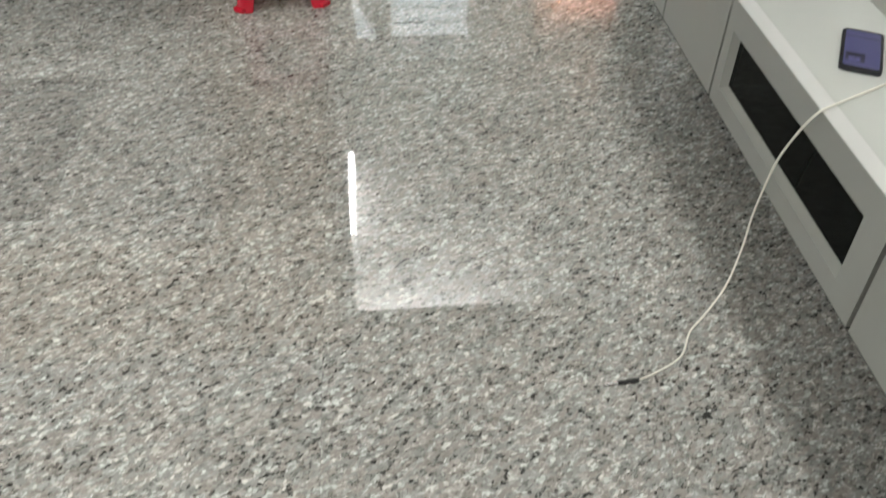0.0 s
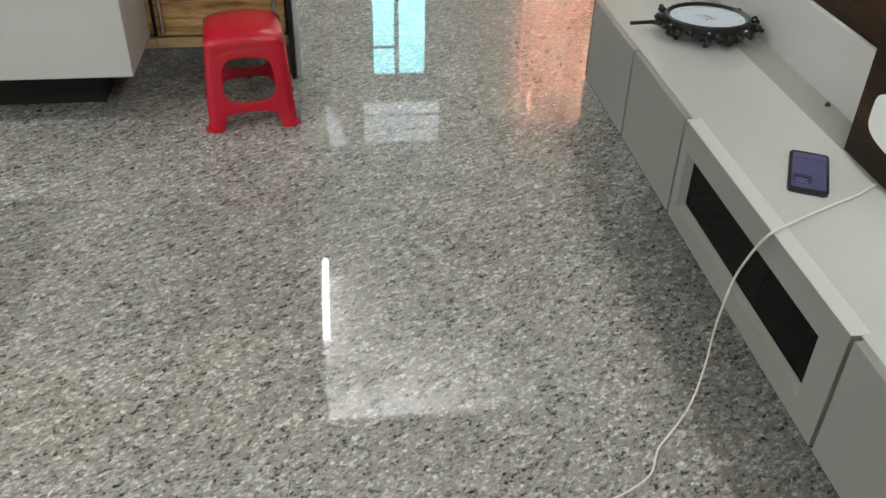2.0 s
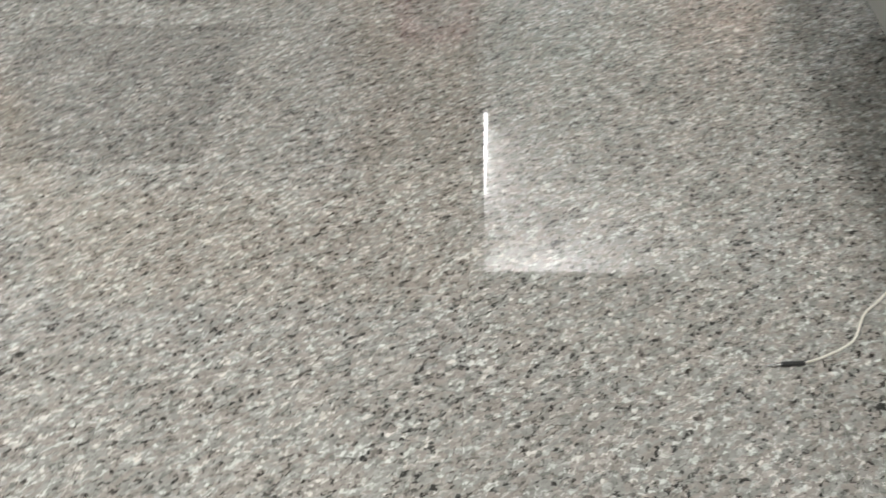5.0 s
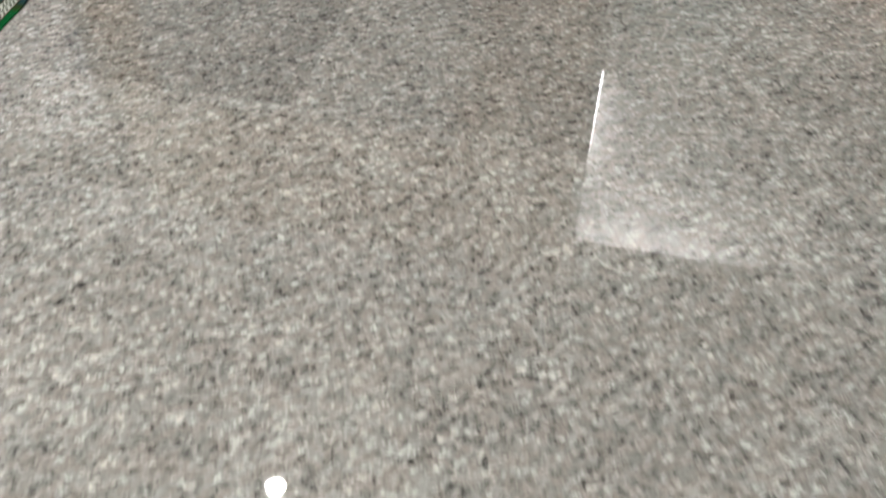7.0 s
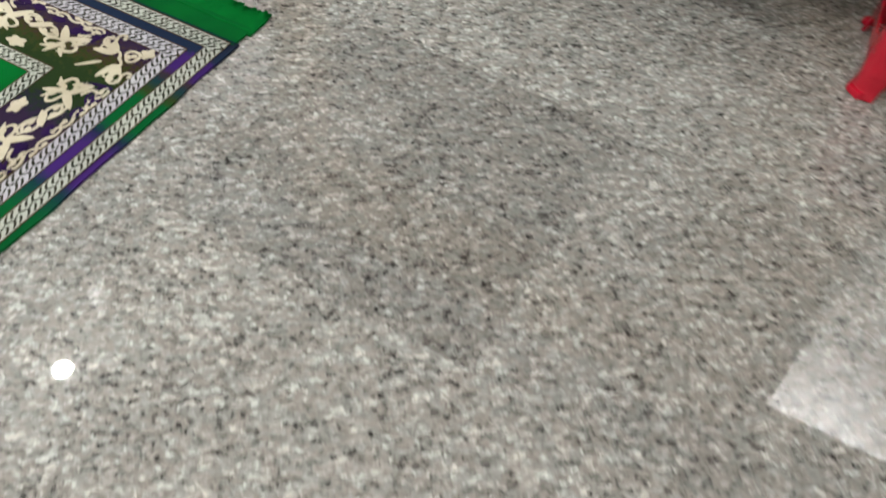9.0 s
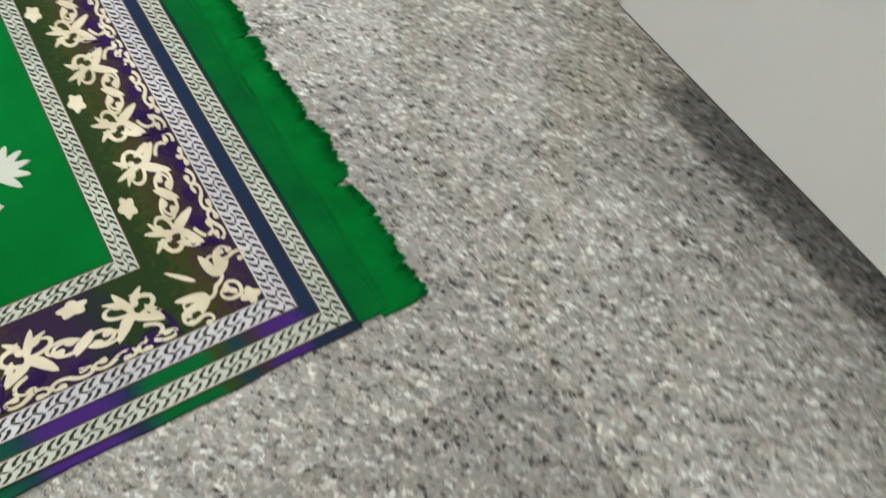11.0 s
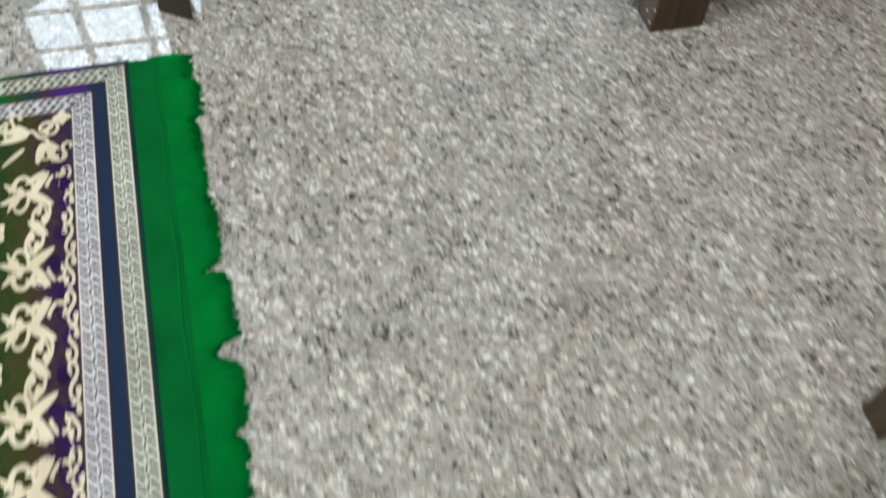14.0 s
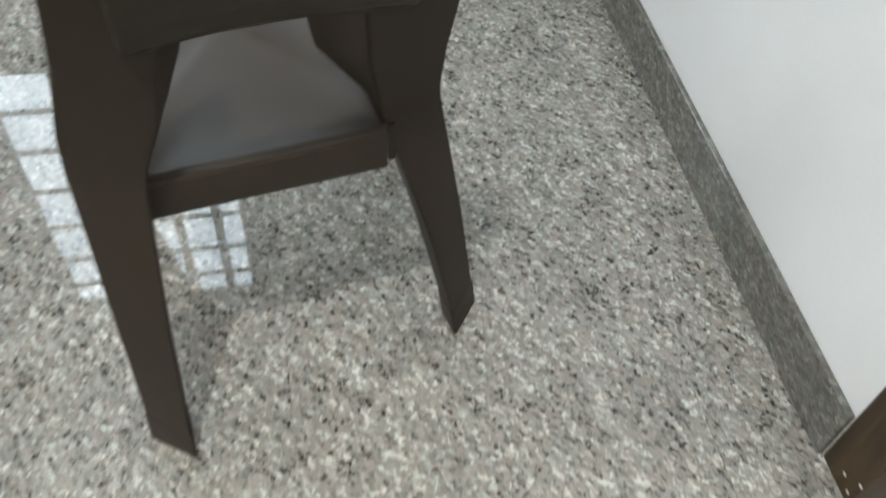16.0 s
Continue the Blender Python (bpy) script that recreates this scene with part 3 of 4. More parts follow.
# ---- red stool ----
def red_stool():
    st = thing("plastic_stool", pose(-0.332, 3.01, 0, 0, 0, 6.5), "glossy red moulded plastic stool with arched openings in its sides", "stool")
    top_z, half0, half1 = 0.335, 0.158, 0.136
    def section(s, z):
        """A point of the rounded square wall: s in 0..4 (side and place along it)."""
        f = z / top_z
        h = half0 + (half1 - half0) * f ** 0.9
        side, u = int(s) % 4, (s - int(s)) * 2 - 1
        r = 0.03
        flat = h - r
        L = 2 * flat + r * math.pi / 2
        d = u * L / 2
        if abs(d) <= flat:
            p = (d, -h)
        else:
            a = (abs(d) - flat) / r
            p = (math.copysign(flat + r * math.sin(a), d), -h + r * (1 - math.cos(a)))
        q = side * math.pi / 2
        return Vector((p[0] * math.cos(q) - p[1] * math.sin(q), p[0] * math.sin(q) + p[1] * math.cos(q), z))
    def hole(u, z):
        """Below zero inside an opening; u along the side in metres."""
        n = 3.4
        win = ((abs(u) / 0.086) ** n + (abs(z - 0.186) / 0.08) ** n) ** (1 / n) - 1
        foot = ((abs(u) / 0.09) ** 4 + (abs(z) / 0.068) ** 4) ** (1 / 4) - 1
        return min(win * 0.08, foot * 0.06)
    ns, nz = 56, 72
    bm = bmesh.new()
    grid = {}
    for i in range(4 * ns):
        for k in range(nz + 1):
            s, z = i / ns, top_z * 0.93 * k / nz
            w = 0.135
            u = ((s % 1) * 2 - 1) * w
            f = hole(u, z)
            if abs(f) < 0.0036 and k > 0:
                e = 1e-4
                gx, gz = (hole(u + e, z) - f) / e, (hole(u, z + e) - f) / e
                g2 = gx * gx + gz * gz
                u, z = u - f * gx / g2, z - f * gz / g2
                s = int(s) + (u / w + 1) / 2
            v = section(s, z)
            # raised arch round the window, flared feet
            uu = abs(u)
            if 0.0 <= f < 0.028 and z > 0.06:
                v += Vector((v.x, v.y, 0)).normalized() * 0.002
            if z < 0.02:
                v += Vector((v.x, v.y, 0)).normalized() * 0.006 * (1 - z / 0.02)
            grid[i, k] = (bm.verts.new(v), f)
    for i in range(4 * ns):
        j = (i + 1) % (4 * ns)
        for k in range(nz):
            q = [grid[i, k], grid[j, k], grid[j, k + 1], grid[i, k + 1]]
            if sum(a[1] for a in q) / 4 > 0.0006:
                bm.faces.new([a[0] for a in q])
    bmesh.ops.delete(bm, geom=[v for v in bm.verts if not v.link_faces], context='VERTS')
    ob = part("body", bm, M_RED, st, smooth=True)
    so = ob.modifiers.new("wall", 'SOLIDIFY')
    so.thickness, so.offset = 0.004, -1
    # the seat: a domed rounded square with a rolled rim
    bm = bmesh.new()
    rings = []
    for f, z, c in ((1.0, 0.92, 0), (1.0, 0.945, 0.03), (0.985, 0.972, 0.12), (0.94, 1.0, 0.3), (0.86, 1.028, 0.55), (0.73, 1.052, 0.8), (0.5, 1.072, 1), (0.22, 1.08, 1)):
        ring = []
        for i in range(48):
            p = section(i / 12, top_z * 0.93).xy
            q = p.lerp(p.normalized() * half1 * 1.06, c) * f
            ring.append(bm.verts.new((q.x, q.y, top_z * z)))
        rings.append(ring)
    for r0, r1 in zip(rings, rings[1:]):
        for k in range(48):
            bm.faces.new((r0[k], r0[(k + 1) % 48], r1[(k + 1) % 48], r1[k]))
    bm.faces.new(rings[-1])
    part("seat", bm, M_RED, st, smooth=True)
    for a in range(4):
        c = section(a + 1.0 - 1e-6, 0.0)
        bm = box(-0.022, 0.022, -0.012, 0.012, 0.0, 0.018, 0.006, 2)
        part("foot_pad", bm, M_RED, st, m=Matrix.Translation((c.x * 0.985, c.y * 0.985, 0)) @ pose(0, 0, 0, 0, 0, 45 + 90 * a))
    return st


red_stool()


# ---- plastic chair ----
def plank(path, widths, depths, side, bm=None):
    """A bar through path points, with a half width along side and a half depth across it."""
    b2 = bmesh.new()
    rings = []
    side = Vector(side).normalized()
    pts = [Vector(p) for p in path]
    for i, p in enumerate(pts):
        d = (pts[min(i + 1, len(pts) - 1)] - pts[max(i - 1, 0)]).normalized()
        s = (side - d * side.dot(d)).normalized()
        c = d.cross(s)
        w, h = widths[i], depths[i]
        rings.append([b2.verts.new(p + s * x * w + c * y * h) for x, y in ((-1, -0.6), (-0.8, -1), (0.8, -1), (1, -0.6), (1, 0.6), (0.8, 1), (-0.8, 1), (-1, 0.6))])
    for r0, r1 in zip(rings, rings[1:]):
        for k in range(8):
            b2.faces.new((r0[k], r0[(k + 1) % 8], r1[(k + 1) % 8], r1[k]))
    b2.faces.new(rings[0][::-1])
    b2.faces.new(rings[-1])
    return b2 if bm is None else join(bm, b2)


def plastic_chair():
    # local x runs along the chair's rear side, y towards its front
    ch = thing("plastic_chair", pose(-3.925, 2.245, 0, 0, 0, 101.2), "dark brown moulded plastic chair with broad angular legs", "chair")

    def leg_mesh(rows):
        """A hollow angle section: (z, outer x, inner x, y of the ridge, y step to the outer edge, depth) rows."""
        bm = bmesh.new()
        rings = []
        for z, xo, xi, y, e, dp in rows:
            th = 0.009 if xo < xi else -0.009
            fw = abs(th) if dp > 0 else -abs(th)
            # over the seat the inner side turns inwards as a deep flange
            fl = (0.05 if 0.51 < z < 0.72 else 0.012 if z > 0.72 else 0.004) * (1 if th > 0 else -1)
            dq = 0.14 if 0.51 < z < 0.72 else dp
            sec = [(xi, y), (xo, y + e), (xo, y + e + fw), (xi - th, y + 1.7 * fw), (xi + fl - th, y + dq), (xi + fl, y + dq)]
            rings.append([bm.verts.new((a, b, z)) for a, b in sec])
        for r0, r1 in zip(rings, rings[1:]):
            for k in range(6):
                bm.faces.new((r0[k], r0[(k + 1) % 6], r1[(k + 1) % 6], r1[k]))
        bm.faces.new(rings[0])
        bm.faces.new(rings[-1])
        bmesh.ops.recalc_face_normals(bm, faces=bm.faces[:])
        bmesh.ops.bevel(bm, geom=[e for e in bm.edges if e.calc_face_angle(0) > 0.6], offset=0.0028, segments=2, affect='EDGES')
        return bm
    legs = ([(0.0, -0.03, 0.028, -0.033, 0.06, 0.06), (0.06, -0.027, 0.032, -0.02, 0.056, 0.065), (0.25, -0.024, 0.045, 0.02, 0.045, 0.07), (0.5, -0.019, 0.068, 0.078, 0.02, 0.08), (0.525, -0.019, 0.073, 0.083, 0.018, 0.085),
             (0.6, -0.012, 0.1, 0.08, 0.014, 0.085), (0.7, 0.008, 0.118, 0.075, 0.012, 0.07), (0.78, 0.018, 0.118, 0.068, 0.01, 0.06), (0.9, 0.03, 0.11, 0.045, 0.008, 0.05)],
            [(0.0, 0.571, 0.511, 0.053, 0.06, 0.06), (0.06, 0.563, 0.504, 0.064, 0.056, 0.065), (0.25, 0.533, 0.462, 0.09, 0.045, 0.07), (0.5, 0.482, 0.391, 0.125, 0.012, 0.08), (0.525, 0.48, 0.385, 0.128, 0.01, 0.085),
             (0.6, 0.48, 0.37, 0.115, 0.01, 0.085), (0.7, 0.488, 0.36, 0.098, 0.01, 0.07), (0.78, 0.5, 0.37, 0.085, 0.01, 0.06), (0.9, 0.505, 0.4, 0.055, 0.008, 0.05)],
            [(0.0, -0.02, 0.03, 0.565, -0.02, -0.045), (0.06, -0.012, 0.04, 0.56, -0.02, -0.05), (0.25, 0.02, 0.075, 0.545, -0.02, -0.055), (0.44, 0.05, 0.12, 0.525, -0.02, -0.06)],
            [(0.0, 0.56, 0.51, 0.58, -0.02, -0.045), (0.06, 0.552, 0.5, 0.574, -0.02, -0.05), (0.25, 0.52, 0.46, 0.555, -0.02, -0.055), (0.44, 0.48, 0.41, 0.53, -0.02, -0.06)])
    for rows in legs:
        lg = part("leg", leg_mesh(rows), M_CHAIR, ch, smooth=True)
        cuff = [(z, xo + (xo - xi) * 0.03, xi - (xo - xi) * 0.03, y - (0.002 if dp > 0 else -0.002), e, dp) for z, xo, xi, y, e, dp in rows[:2]]
        part("foot_cuff", leg_mesh(cuff), M_CHAIR, lg, "slightly thicker foot")
    # seat: dished sheet with an arched relief
    bm = bmesh.new()
    n = 28
    gv = {}
    for i in range(n + 1):
        for k in range(n + 1):
            u, v = i / n, k / n
            a, b = u * 2 - 1, v * 2 - 1
            dish = 0.02 * (1 - max(abs(a), abs(b)) ** 4)
            arch = 0.006 * max(0.0, min(1.0, (0.75 - abs(a) * 1.1 - b) * 9))
            gv[i, k] = bm.verts.new((0.066 + u * 0.332, 0.114 + v * 0.4, 0.482 - dish + arch))
    for i in range(n):
        for k in range(n):
            bm.faces.new((gv[i, k], gv[i + 1, k], gv[i + 1, k + 1], gv[i, k + 1]))
    seat = part("seat", bm, M_CHAIR, ch, smooth=True)
    so = seat.modifiers.new("wall", 'SOLIDIFY')
    so.thickness, so.offset = 0.006, -1
    for nm, p0, p1 in (("rear_apron", (0.062, 0.112), (0.392, 0.112)), ("front_apron", (0.06, 0.515), (0.41, 0.515)), ("side_apron", (0.066, 0.12), (0.066, 0.51)), ("side_apron", (0.404, 0.12), (0.404, 0.51))):
        part(nm, plank([(*p0, 0.452), (*p1, 0.452)], [0.034] * 2, [0.006] * 2, (0, 0, 1)), M_CHAIR, ch)
    # backrest: curved slab between the rear uprights, open below
    bm = bmesh.new()
    rows = []
    for z, back in ((0.715, 0.095), (0.722, 0.074), (0.75, 0.062), (0.765, 0.052), (0.82, 0.04), (0.9, 0.03)):
        rows.append([bm.verts.new((0.08 + 0.335 * k / 14, back - 0.012 * math.sin(math.pi * k / 14), z + max(0.01, 0.02 * min(1.0, (0.9 - z) / 0.15)) * math.sin(math.pi * k / 14) ** 0.7)) for k in range(15)])
    for r0, r1 in zip(rows, rows[1:]):
        for k in range(14):
            bm.faces.new((r0[k], r0[k + 1], r1[k + 1], r1[k]))
    br = part("backrest", bm, M_CHAIR, ch, smooth=True)
    so = br.modifiers.new("wall", 'SOLIDIFY')
    so.thickness, so.offset = 0.02, 0
    be = br.modifiers.new("round", 'BEVEL')
    be.width, be.segments = 0.005, 2
    lip = []
    for k in range(15):
        w = math.sin(math.pi * k / 14)
        lip.append((0.108 + 0.26 * k / 14, 0.08 - 0.012 * w, 0.722 + 0.02 * w ** 0.7))
    part("backrest_lip", tube(lip, 0.013, 10), M_CHAIR, ch, smooth=True)
    return ch


plastic_chair()

# ---- wooden stool beside the chair ----
tb = thing("wooden_stool", pose(-4.665, 1.79, 0, 0, 0, -45), "dark brown wooden stool with square tapering legs", "stool")
for x, y in ((0, 0), (0.28, 0), (0, -0.28), (0.28, -0.28)):
    part("leg", plank([(x, y, 0), (x, y, 0.03), (x, y, 0.25), (x, y, 0.42)], [0.022, 0.028, 0.031, 0.033], [0.022, 0.028, 0.031, 0.033], (1, 0, 0)), M_BROWN, tb)
part("seat", box(-0.035, 0.315, -0.315, 0.035, 0.42, 0.45, 0.006, 2), M_BROWN, tb)

# ---- things on the television unit ----
ph = thing("phone", pose(0.978, 1.487, UZ1 + 0.001, 0, 0, -27), "dark mobile phone with a lit violet-blue screen", "phone")


def rounded_plate(w, h, r, z0, z1, edge=0.0):
    """A flat body with rounded corners."""
    bm = bmesh.new()
    out = []
    for cx, cy, a0 in ((w - r, h - r, 0), (r - w, h - r, 90), (r - w, r - h, 180), (w - r, r - h, 270)):
        out += [(cx + r * math.cos(radians(a0 + 15 * k)), cy + r * math.sin(radians(a0 + 15 * k))) for k in range(7)]
    f = bm.faces.new([bm.verts.new((x, y, z0)) for x, y in out])
    ext = bmesh.ops.extrude_face_region(bm, geom=[f])
    top = [v for v in ext["geom"] if isinstance(v, bmesh.types.BMVert)]
    bmesh.ops.translate(bm, verts=top, vec=(0, 0, z1 - z0))
    if edge:
        bmesh.ops.bevel(bm, geom=[e for e in bm.edges if all(v in top for v in e.verts)], offset=edge, segments=2, affect='EDGES')
    return bm


part("case", rounded_plate(0.041, 0.088, 0.012, 0.0, 0.0095, 0.002), M_PHONE, ph, smooth=True)
scr = part("screen", rounded_plate(0.0345, 0.078, 0.007, 0.009, 0.0099), M_SCREEN, ph, "lit violet-blue screen")
part("screen_bar", box(-0.0345, 0.0345, 0.05, 0.053, 0.0098, 0.0101), M_SCREENDARK, scr)
part("screen_card", box(-0.031, 0.006, -0.06, -0.022, 0.0098, 0.0101), M_SCREENDARK, scr)
for k in range(2):
    part("screen_line", box(-0.026, -0.002, -0.045 - 0.011 * k, -0.042 - 0.011 * k, 0.0102, 0.0104), M_SCREENBAR, scr)

cl = thing("wall_clock", pose(1.045, 2.275, UZ1 + 0.052, -2.5, 0, 0) @ Matrix.Scale(0.84, 4), "ornate black wall clock with a white dial lying on the unit", "clock")
part("dial", lathe([(0.0001, -0.012), (0.128, -0.012), (0.128, 0.0), (0.0001, 0.001)], 48), M_CLOCKFACE, cl, "white clock dial")
part("rim", lathe([(0.124, -0.02), (0.142, -0.02), (0.145, -0.006), (0.142, 0.006), (0.135, 0.01), (0.128, 0.005), (0.124, 0.001)], 64, False), M_CLOCKRIM, cl, smooth=True)
rng = random.Random(4)
for k in range(22):
    a = 2 * math.pi * k / 22
    bm = bmesh.new()
    bmesh.ops.create_icosphere(bm, subdivisions=2, radius=0.012)
    for v in bm.verts:
        v.co *= 1 + 0.15 * noise.noise(v.co * 160)
    for dx, dz, r in ((0.014, -0.012, 0.009), (-0.012, 0.008, 0.007), (0.006, 0.012, 0.006)):
        b2 = bmesh.new()
        bmesh.ops.create_icosphere(b2, subdivisions=1, radius=r, matrix=Matrix.Translation((dx, dz, rng.uniform(-0.008, 0.008))))
        join(bm, b2)
    r = 0.153 + (0.016 if k % 4 == 0 else 0.0)
    part("ornament", bm, M_CLOCKRIM, cl, smooth=True, m=Matrix.Translation((r * math.cos(a), r * math.sin(a), -0.012 - 0.012 * (k % 2))) @ pose(0, 0, 0, 0, 0, math.degrees(a)))
    if k % 3 == 0:
        part("bead", lathe([(0.0001, -0.004), (0.004, -0.003), (0.005, 0.0), (0.004, 0.003), (0.0001, 0.004)], 10), M_SILVER, cl, m=Matrix.Translation((0.158 * math.cos(a + 0.1), 0.158 * math.sin(a + 0.1), -0.004)))
for k in range(12):
    a = 2 * math.pi * k / 12
    part("hour_mark", box(-0.0015, 0.0015, -0.006, 0.006, 0.0012, 0.0018), M_FRAME, cl, m=pose(0.108 * math.cos(a), 0.108 * math.sin(a), 0, 0, 0, math.degrees(a) - 90))
part("hour_hand", box(-0.002, 0.002, -0.01, 0.04, 0.002, 0.003), M_FRAME, cl, m=pose(0, 0, 0, 0, 0, 60))
part("minute_hand", box(-0.0015, 0.0015, -0.01, 0.03, 0.0032, 0.004), M_BLACK, cl, m=pose(0, 0, 0, 0, 0, 200))
for k in range(3):
    part("dial_mark", box(-0.016 + 0.013 * k, -0.006 + 0.013 * k, -0.028, -0.022, 0.0012, 0.0018), M_BLACK, cl)
for a in (200, 250, 290, 340, 30, 150):
    c, s = math.cos(radians(a)), math.sin(radians(a))
    # curled brackets under the frame
    h = 0.062 - 0.12 * s * math.sin(radians(2.5)) - 0.008
    part("bracket", tube(smooth_path([(0.142 * c, 0.142 * s, -0.016), (0.165 * c, 0.165 * s, -0.03), (0.14 * c, 0.14 * s, -0.04), (0.12 * c, 0.12 * s, -h)], 4), 0.008, 8), M_CLOCKRIM, cl, smooth=True)
rod = tagged(part("black_rod", tube([(0.832, 2.30, UZ1 + 0.03), (0.90, 2.31, UZ1 + 0.028), (0.97, 2.315, UZ1 + 0.006)], 0.006, 8), M_BLACK, m=None), "short black rod sticking out under the clock", "rod")
tagged(part("black_stopper", lathe([(0.006, 0.0), (0.007, 0.004), (0.005, 0.009), (0.002, 0.012)], 14), M_BLACK, m=pose(1.18, 1.80, UZ1)), "small black rubber stopper beside the back board", "stopper")

# cable: plug on the floor, up over the unit's edge
cab = thing("cable", pose(0, 0, 0), "thin cream charging cable hanging over the unit's edge to the floor", "cable")
CABLE = [(0.51, 1.115, 0.004), (0.56, 1.136, 0.003), (0.623, 1.176, 0.003), (0.662, 1.243, 0.004), (0.698, 1.272, 0.02), (0.742, 1.298, 0.085), (0.776, 1.34, 0.16),
         (0.788, 1.362, 0.22), (0.79, 1.36, 0.289), (0.79, 1.342, 0.396), (0.79, 1.3, 0.498), (0.797, 1.277, 0.549), (0.815, 1.283, 0.556), (0.855, 1.306, 0.5535), (0.962, 1.359, 0.5535), (1.042, 1.395, 0.5535), (1.1, 1.432, 0.5535)]
part("cord", tube(smooth_path(CABLE, 6), 0.0026, 8), M_CABLE, cab, smooth=True)
part("plug_sleeve", tube([(0.512, 1.1152, 0.0055), (0.466, 1.111, 0.0055)], 0.005, 10), M_BLACK, cab, "black plug sleeve")
part("plug_tip", tube([(0.466, 1.111, 0.0055), (0.456, 1.110, 0.0055), (0.437, 1.1085, 0.005)], 0.0038, 10), M_SILVER, cab, "bare metal tip")

# dark loudspeaker on the floor past the unit's end
sp = thing("floor_speaker", pose(1.085, 3.16, 0), "black box loudspeaker standing on the floor past the unit", "speaker")
part("box", box(-0.075, 0.075, -0.08, 0.08, 0.0, 0.72, 0.006, 2), M_BLACK, sp)
part("grille", box(-0.067, 0.067, -0.086, -0.08, 0.03, 0.69, 0.003), M_SHADOWGAP, sp)

# ---- lamps, curtain and louvres that the polished floor mirrors, and added fill lamps ----
base = None
# fixtures for the mirrored lamps and for the added fill lamps alike
for lx, ly, share in DOWNLIGHTS_AND_FILL:
    m = pose(lx, ly, CEIL)
    if base is None:
        base = thing("ceiling_light", m, "round white recessed ceiling light, switched on; two mirrored in the floor, the others added as fill", "lamp", "round ceiling lights")
        part("rim", lathe([(0.05, -0.008), (0.066, -0.008), (0.07, -0.002), (0.07, 0.002), (0.05, 0.002)], 40, False), M_LAMPRIM, base)
        part("lens", lathe([(0.0001, -0.006), (0.049, -0.006), (0.049, 0.0), (0.0001, 0.0)], 40), M_LAMP, base, "glowing white lens")
    else:
        copy_thing(base, m)
can = thing("cylinder_light", pose(*CANISTER, CEIL), "white surface-mounted cylinder ceiling light, switched on", "lamp")
part("shell", lathe([(0.0535, -0.22), (0.058, -0.22), (0.058, 0.0), (0.0535, 0.0)], 40, False), M_LAMPRIM, can, smooth=True)
part("baffle", lathe([(0.05, -0.219), (0.0533, -0.219), (0.0533, -0.001), (0.05, -0.001)], 40, False), M_BLACK, can, "black inner baffle", smooth=True)
part("lens", lathe([(0.0001, -0.03), (0.0495, -0.03), (0.0495, -0.002), (0.0001, -0.002)], 40), M_LAMP, can, "glowing white lens")
tl = thing("tube_light", pose(-0.231, 5.12, 2.6), "glowing white tube light; one high on the side wall, one added unseen behind the beam", "lamp", "tube lights")
part("batten", box(-0.004, 0.03, -0.5, 0.5, -0.02, 0.02, 0.003), M_LAMPRIM, tl)
part("tube", tube([(0.042, -0.475, 0.0), (0.042, 0.475, 0.0)], 0.028, 16), M_TUBE, tl, "glowing white tube", smooth=True)
for s in (-1, 1):
    part("socket", box(0.028, 0.062, s * 0.485 - 0.01, s * 0.485 + 0.01, -0.018, 0.018, 0.003), M_LAMPRIM, tl)

# hidden fixture for the fill lamp added on the beam's back
fill_tube = copy_thing(tl, pose(0.28, NORTH + 0.204, 2.34, 0, 0, -90))
fill_tube.location.y = NORTH + 0.206
lou = thing("louvred_vent", pose(0.22, FAR - 0.002, 2.25), "daylit glass louvre vent above the window", "vent")
for k in range(3):
    part("slat", box(0.0, 0.74, -0.03, -0.005, 0.155 * k, 0.155 * k + 0.122, 0.006), M_LOUVRE, lou, "daylit glass slat")
part("surround", box(-0.02, 0.76, -0.004, 0.0, -0.03, 0.47), M_FRAME, lou, "grey surround")
br = thing("corner_vent", pose(-0.15, FAR - 0.03, 2.24), "daylit triangular glass vent in the end wall", "vent")
bm = bmesh.new()
v = [bm.verts.new(p) for p in ((0.0, 0.0, 0.0), (0.23, 0.0, 0.46), (0.03, 0.0, 0.46), (0.0, 0.02, 0.0), (0.23, 0.02, 0.46), (0.03, 0.02, 0.46))]
for f in ((0, 1, 2), (5, 4, 3), (0, 3, 4, 1), (1, 4, 5, 2), (2, 5, 3, 0)):
    bm.faces.new([v[k] for k in f])
part("pane", bm, M_LOUVRE, br)

# added door, wholly covered by the curtain; its panes serve as backlight
bd = thing("door_2", pose(1.62, FAR - 0.002, 0), "unseen glazed door with glowing panes, added to backlight the curtain", "door", kind="structure")
part("door_frame", box(0.0, 0.9, -0.03, 0.0, 0.0, 2.66, 0.004), M_FRAME, bd)
for k in range(2):
    part("pane", box(0.05 + 0.41 * k, 0.43 + 0.41 * k, -0.036, -0.031, 0.1, 2.56), M_BACKLIGHT, bd)
cu = thing("curtain", pose(1.6, FAR - 0.12, 0.02), "long pleated salmon-pink curtain hanging from a rod", "curtain")
bm = bmesh.new()
rows = []
for z in (0.0, 0.6, 1.3, 2.0, 2.68):
    rows.append([bm.verts.new((0.93 * k / 160, 0.042 * math.sin(k * 0.36 + 0.6 * math.sin(k * 0.09 + z * 0.3)) + 0.012 * math.sin(k * 0.15 + z), z)) for k in range(161)])
for r0, r1 in zip(rows, rows[1:]):
    for k in range(160):
        bm.faces.new((r0[k], r0[k + 1], r1[k + 1], r1[k]))
cloth = part("cloth", bm, M_CURTAIN, cu, smooth=True)
so = cloth.modifiers.new("cloth", 'SOLIDIFY')
so.thickness = 0.002
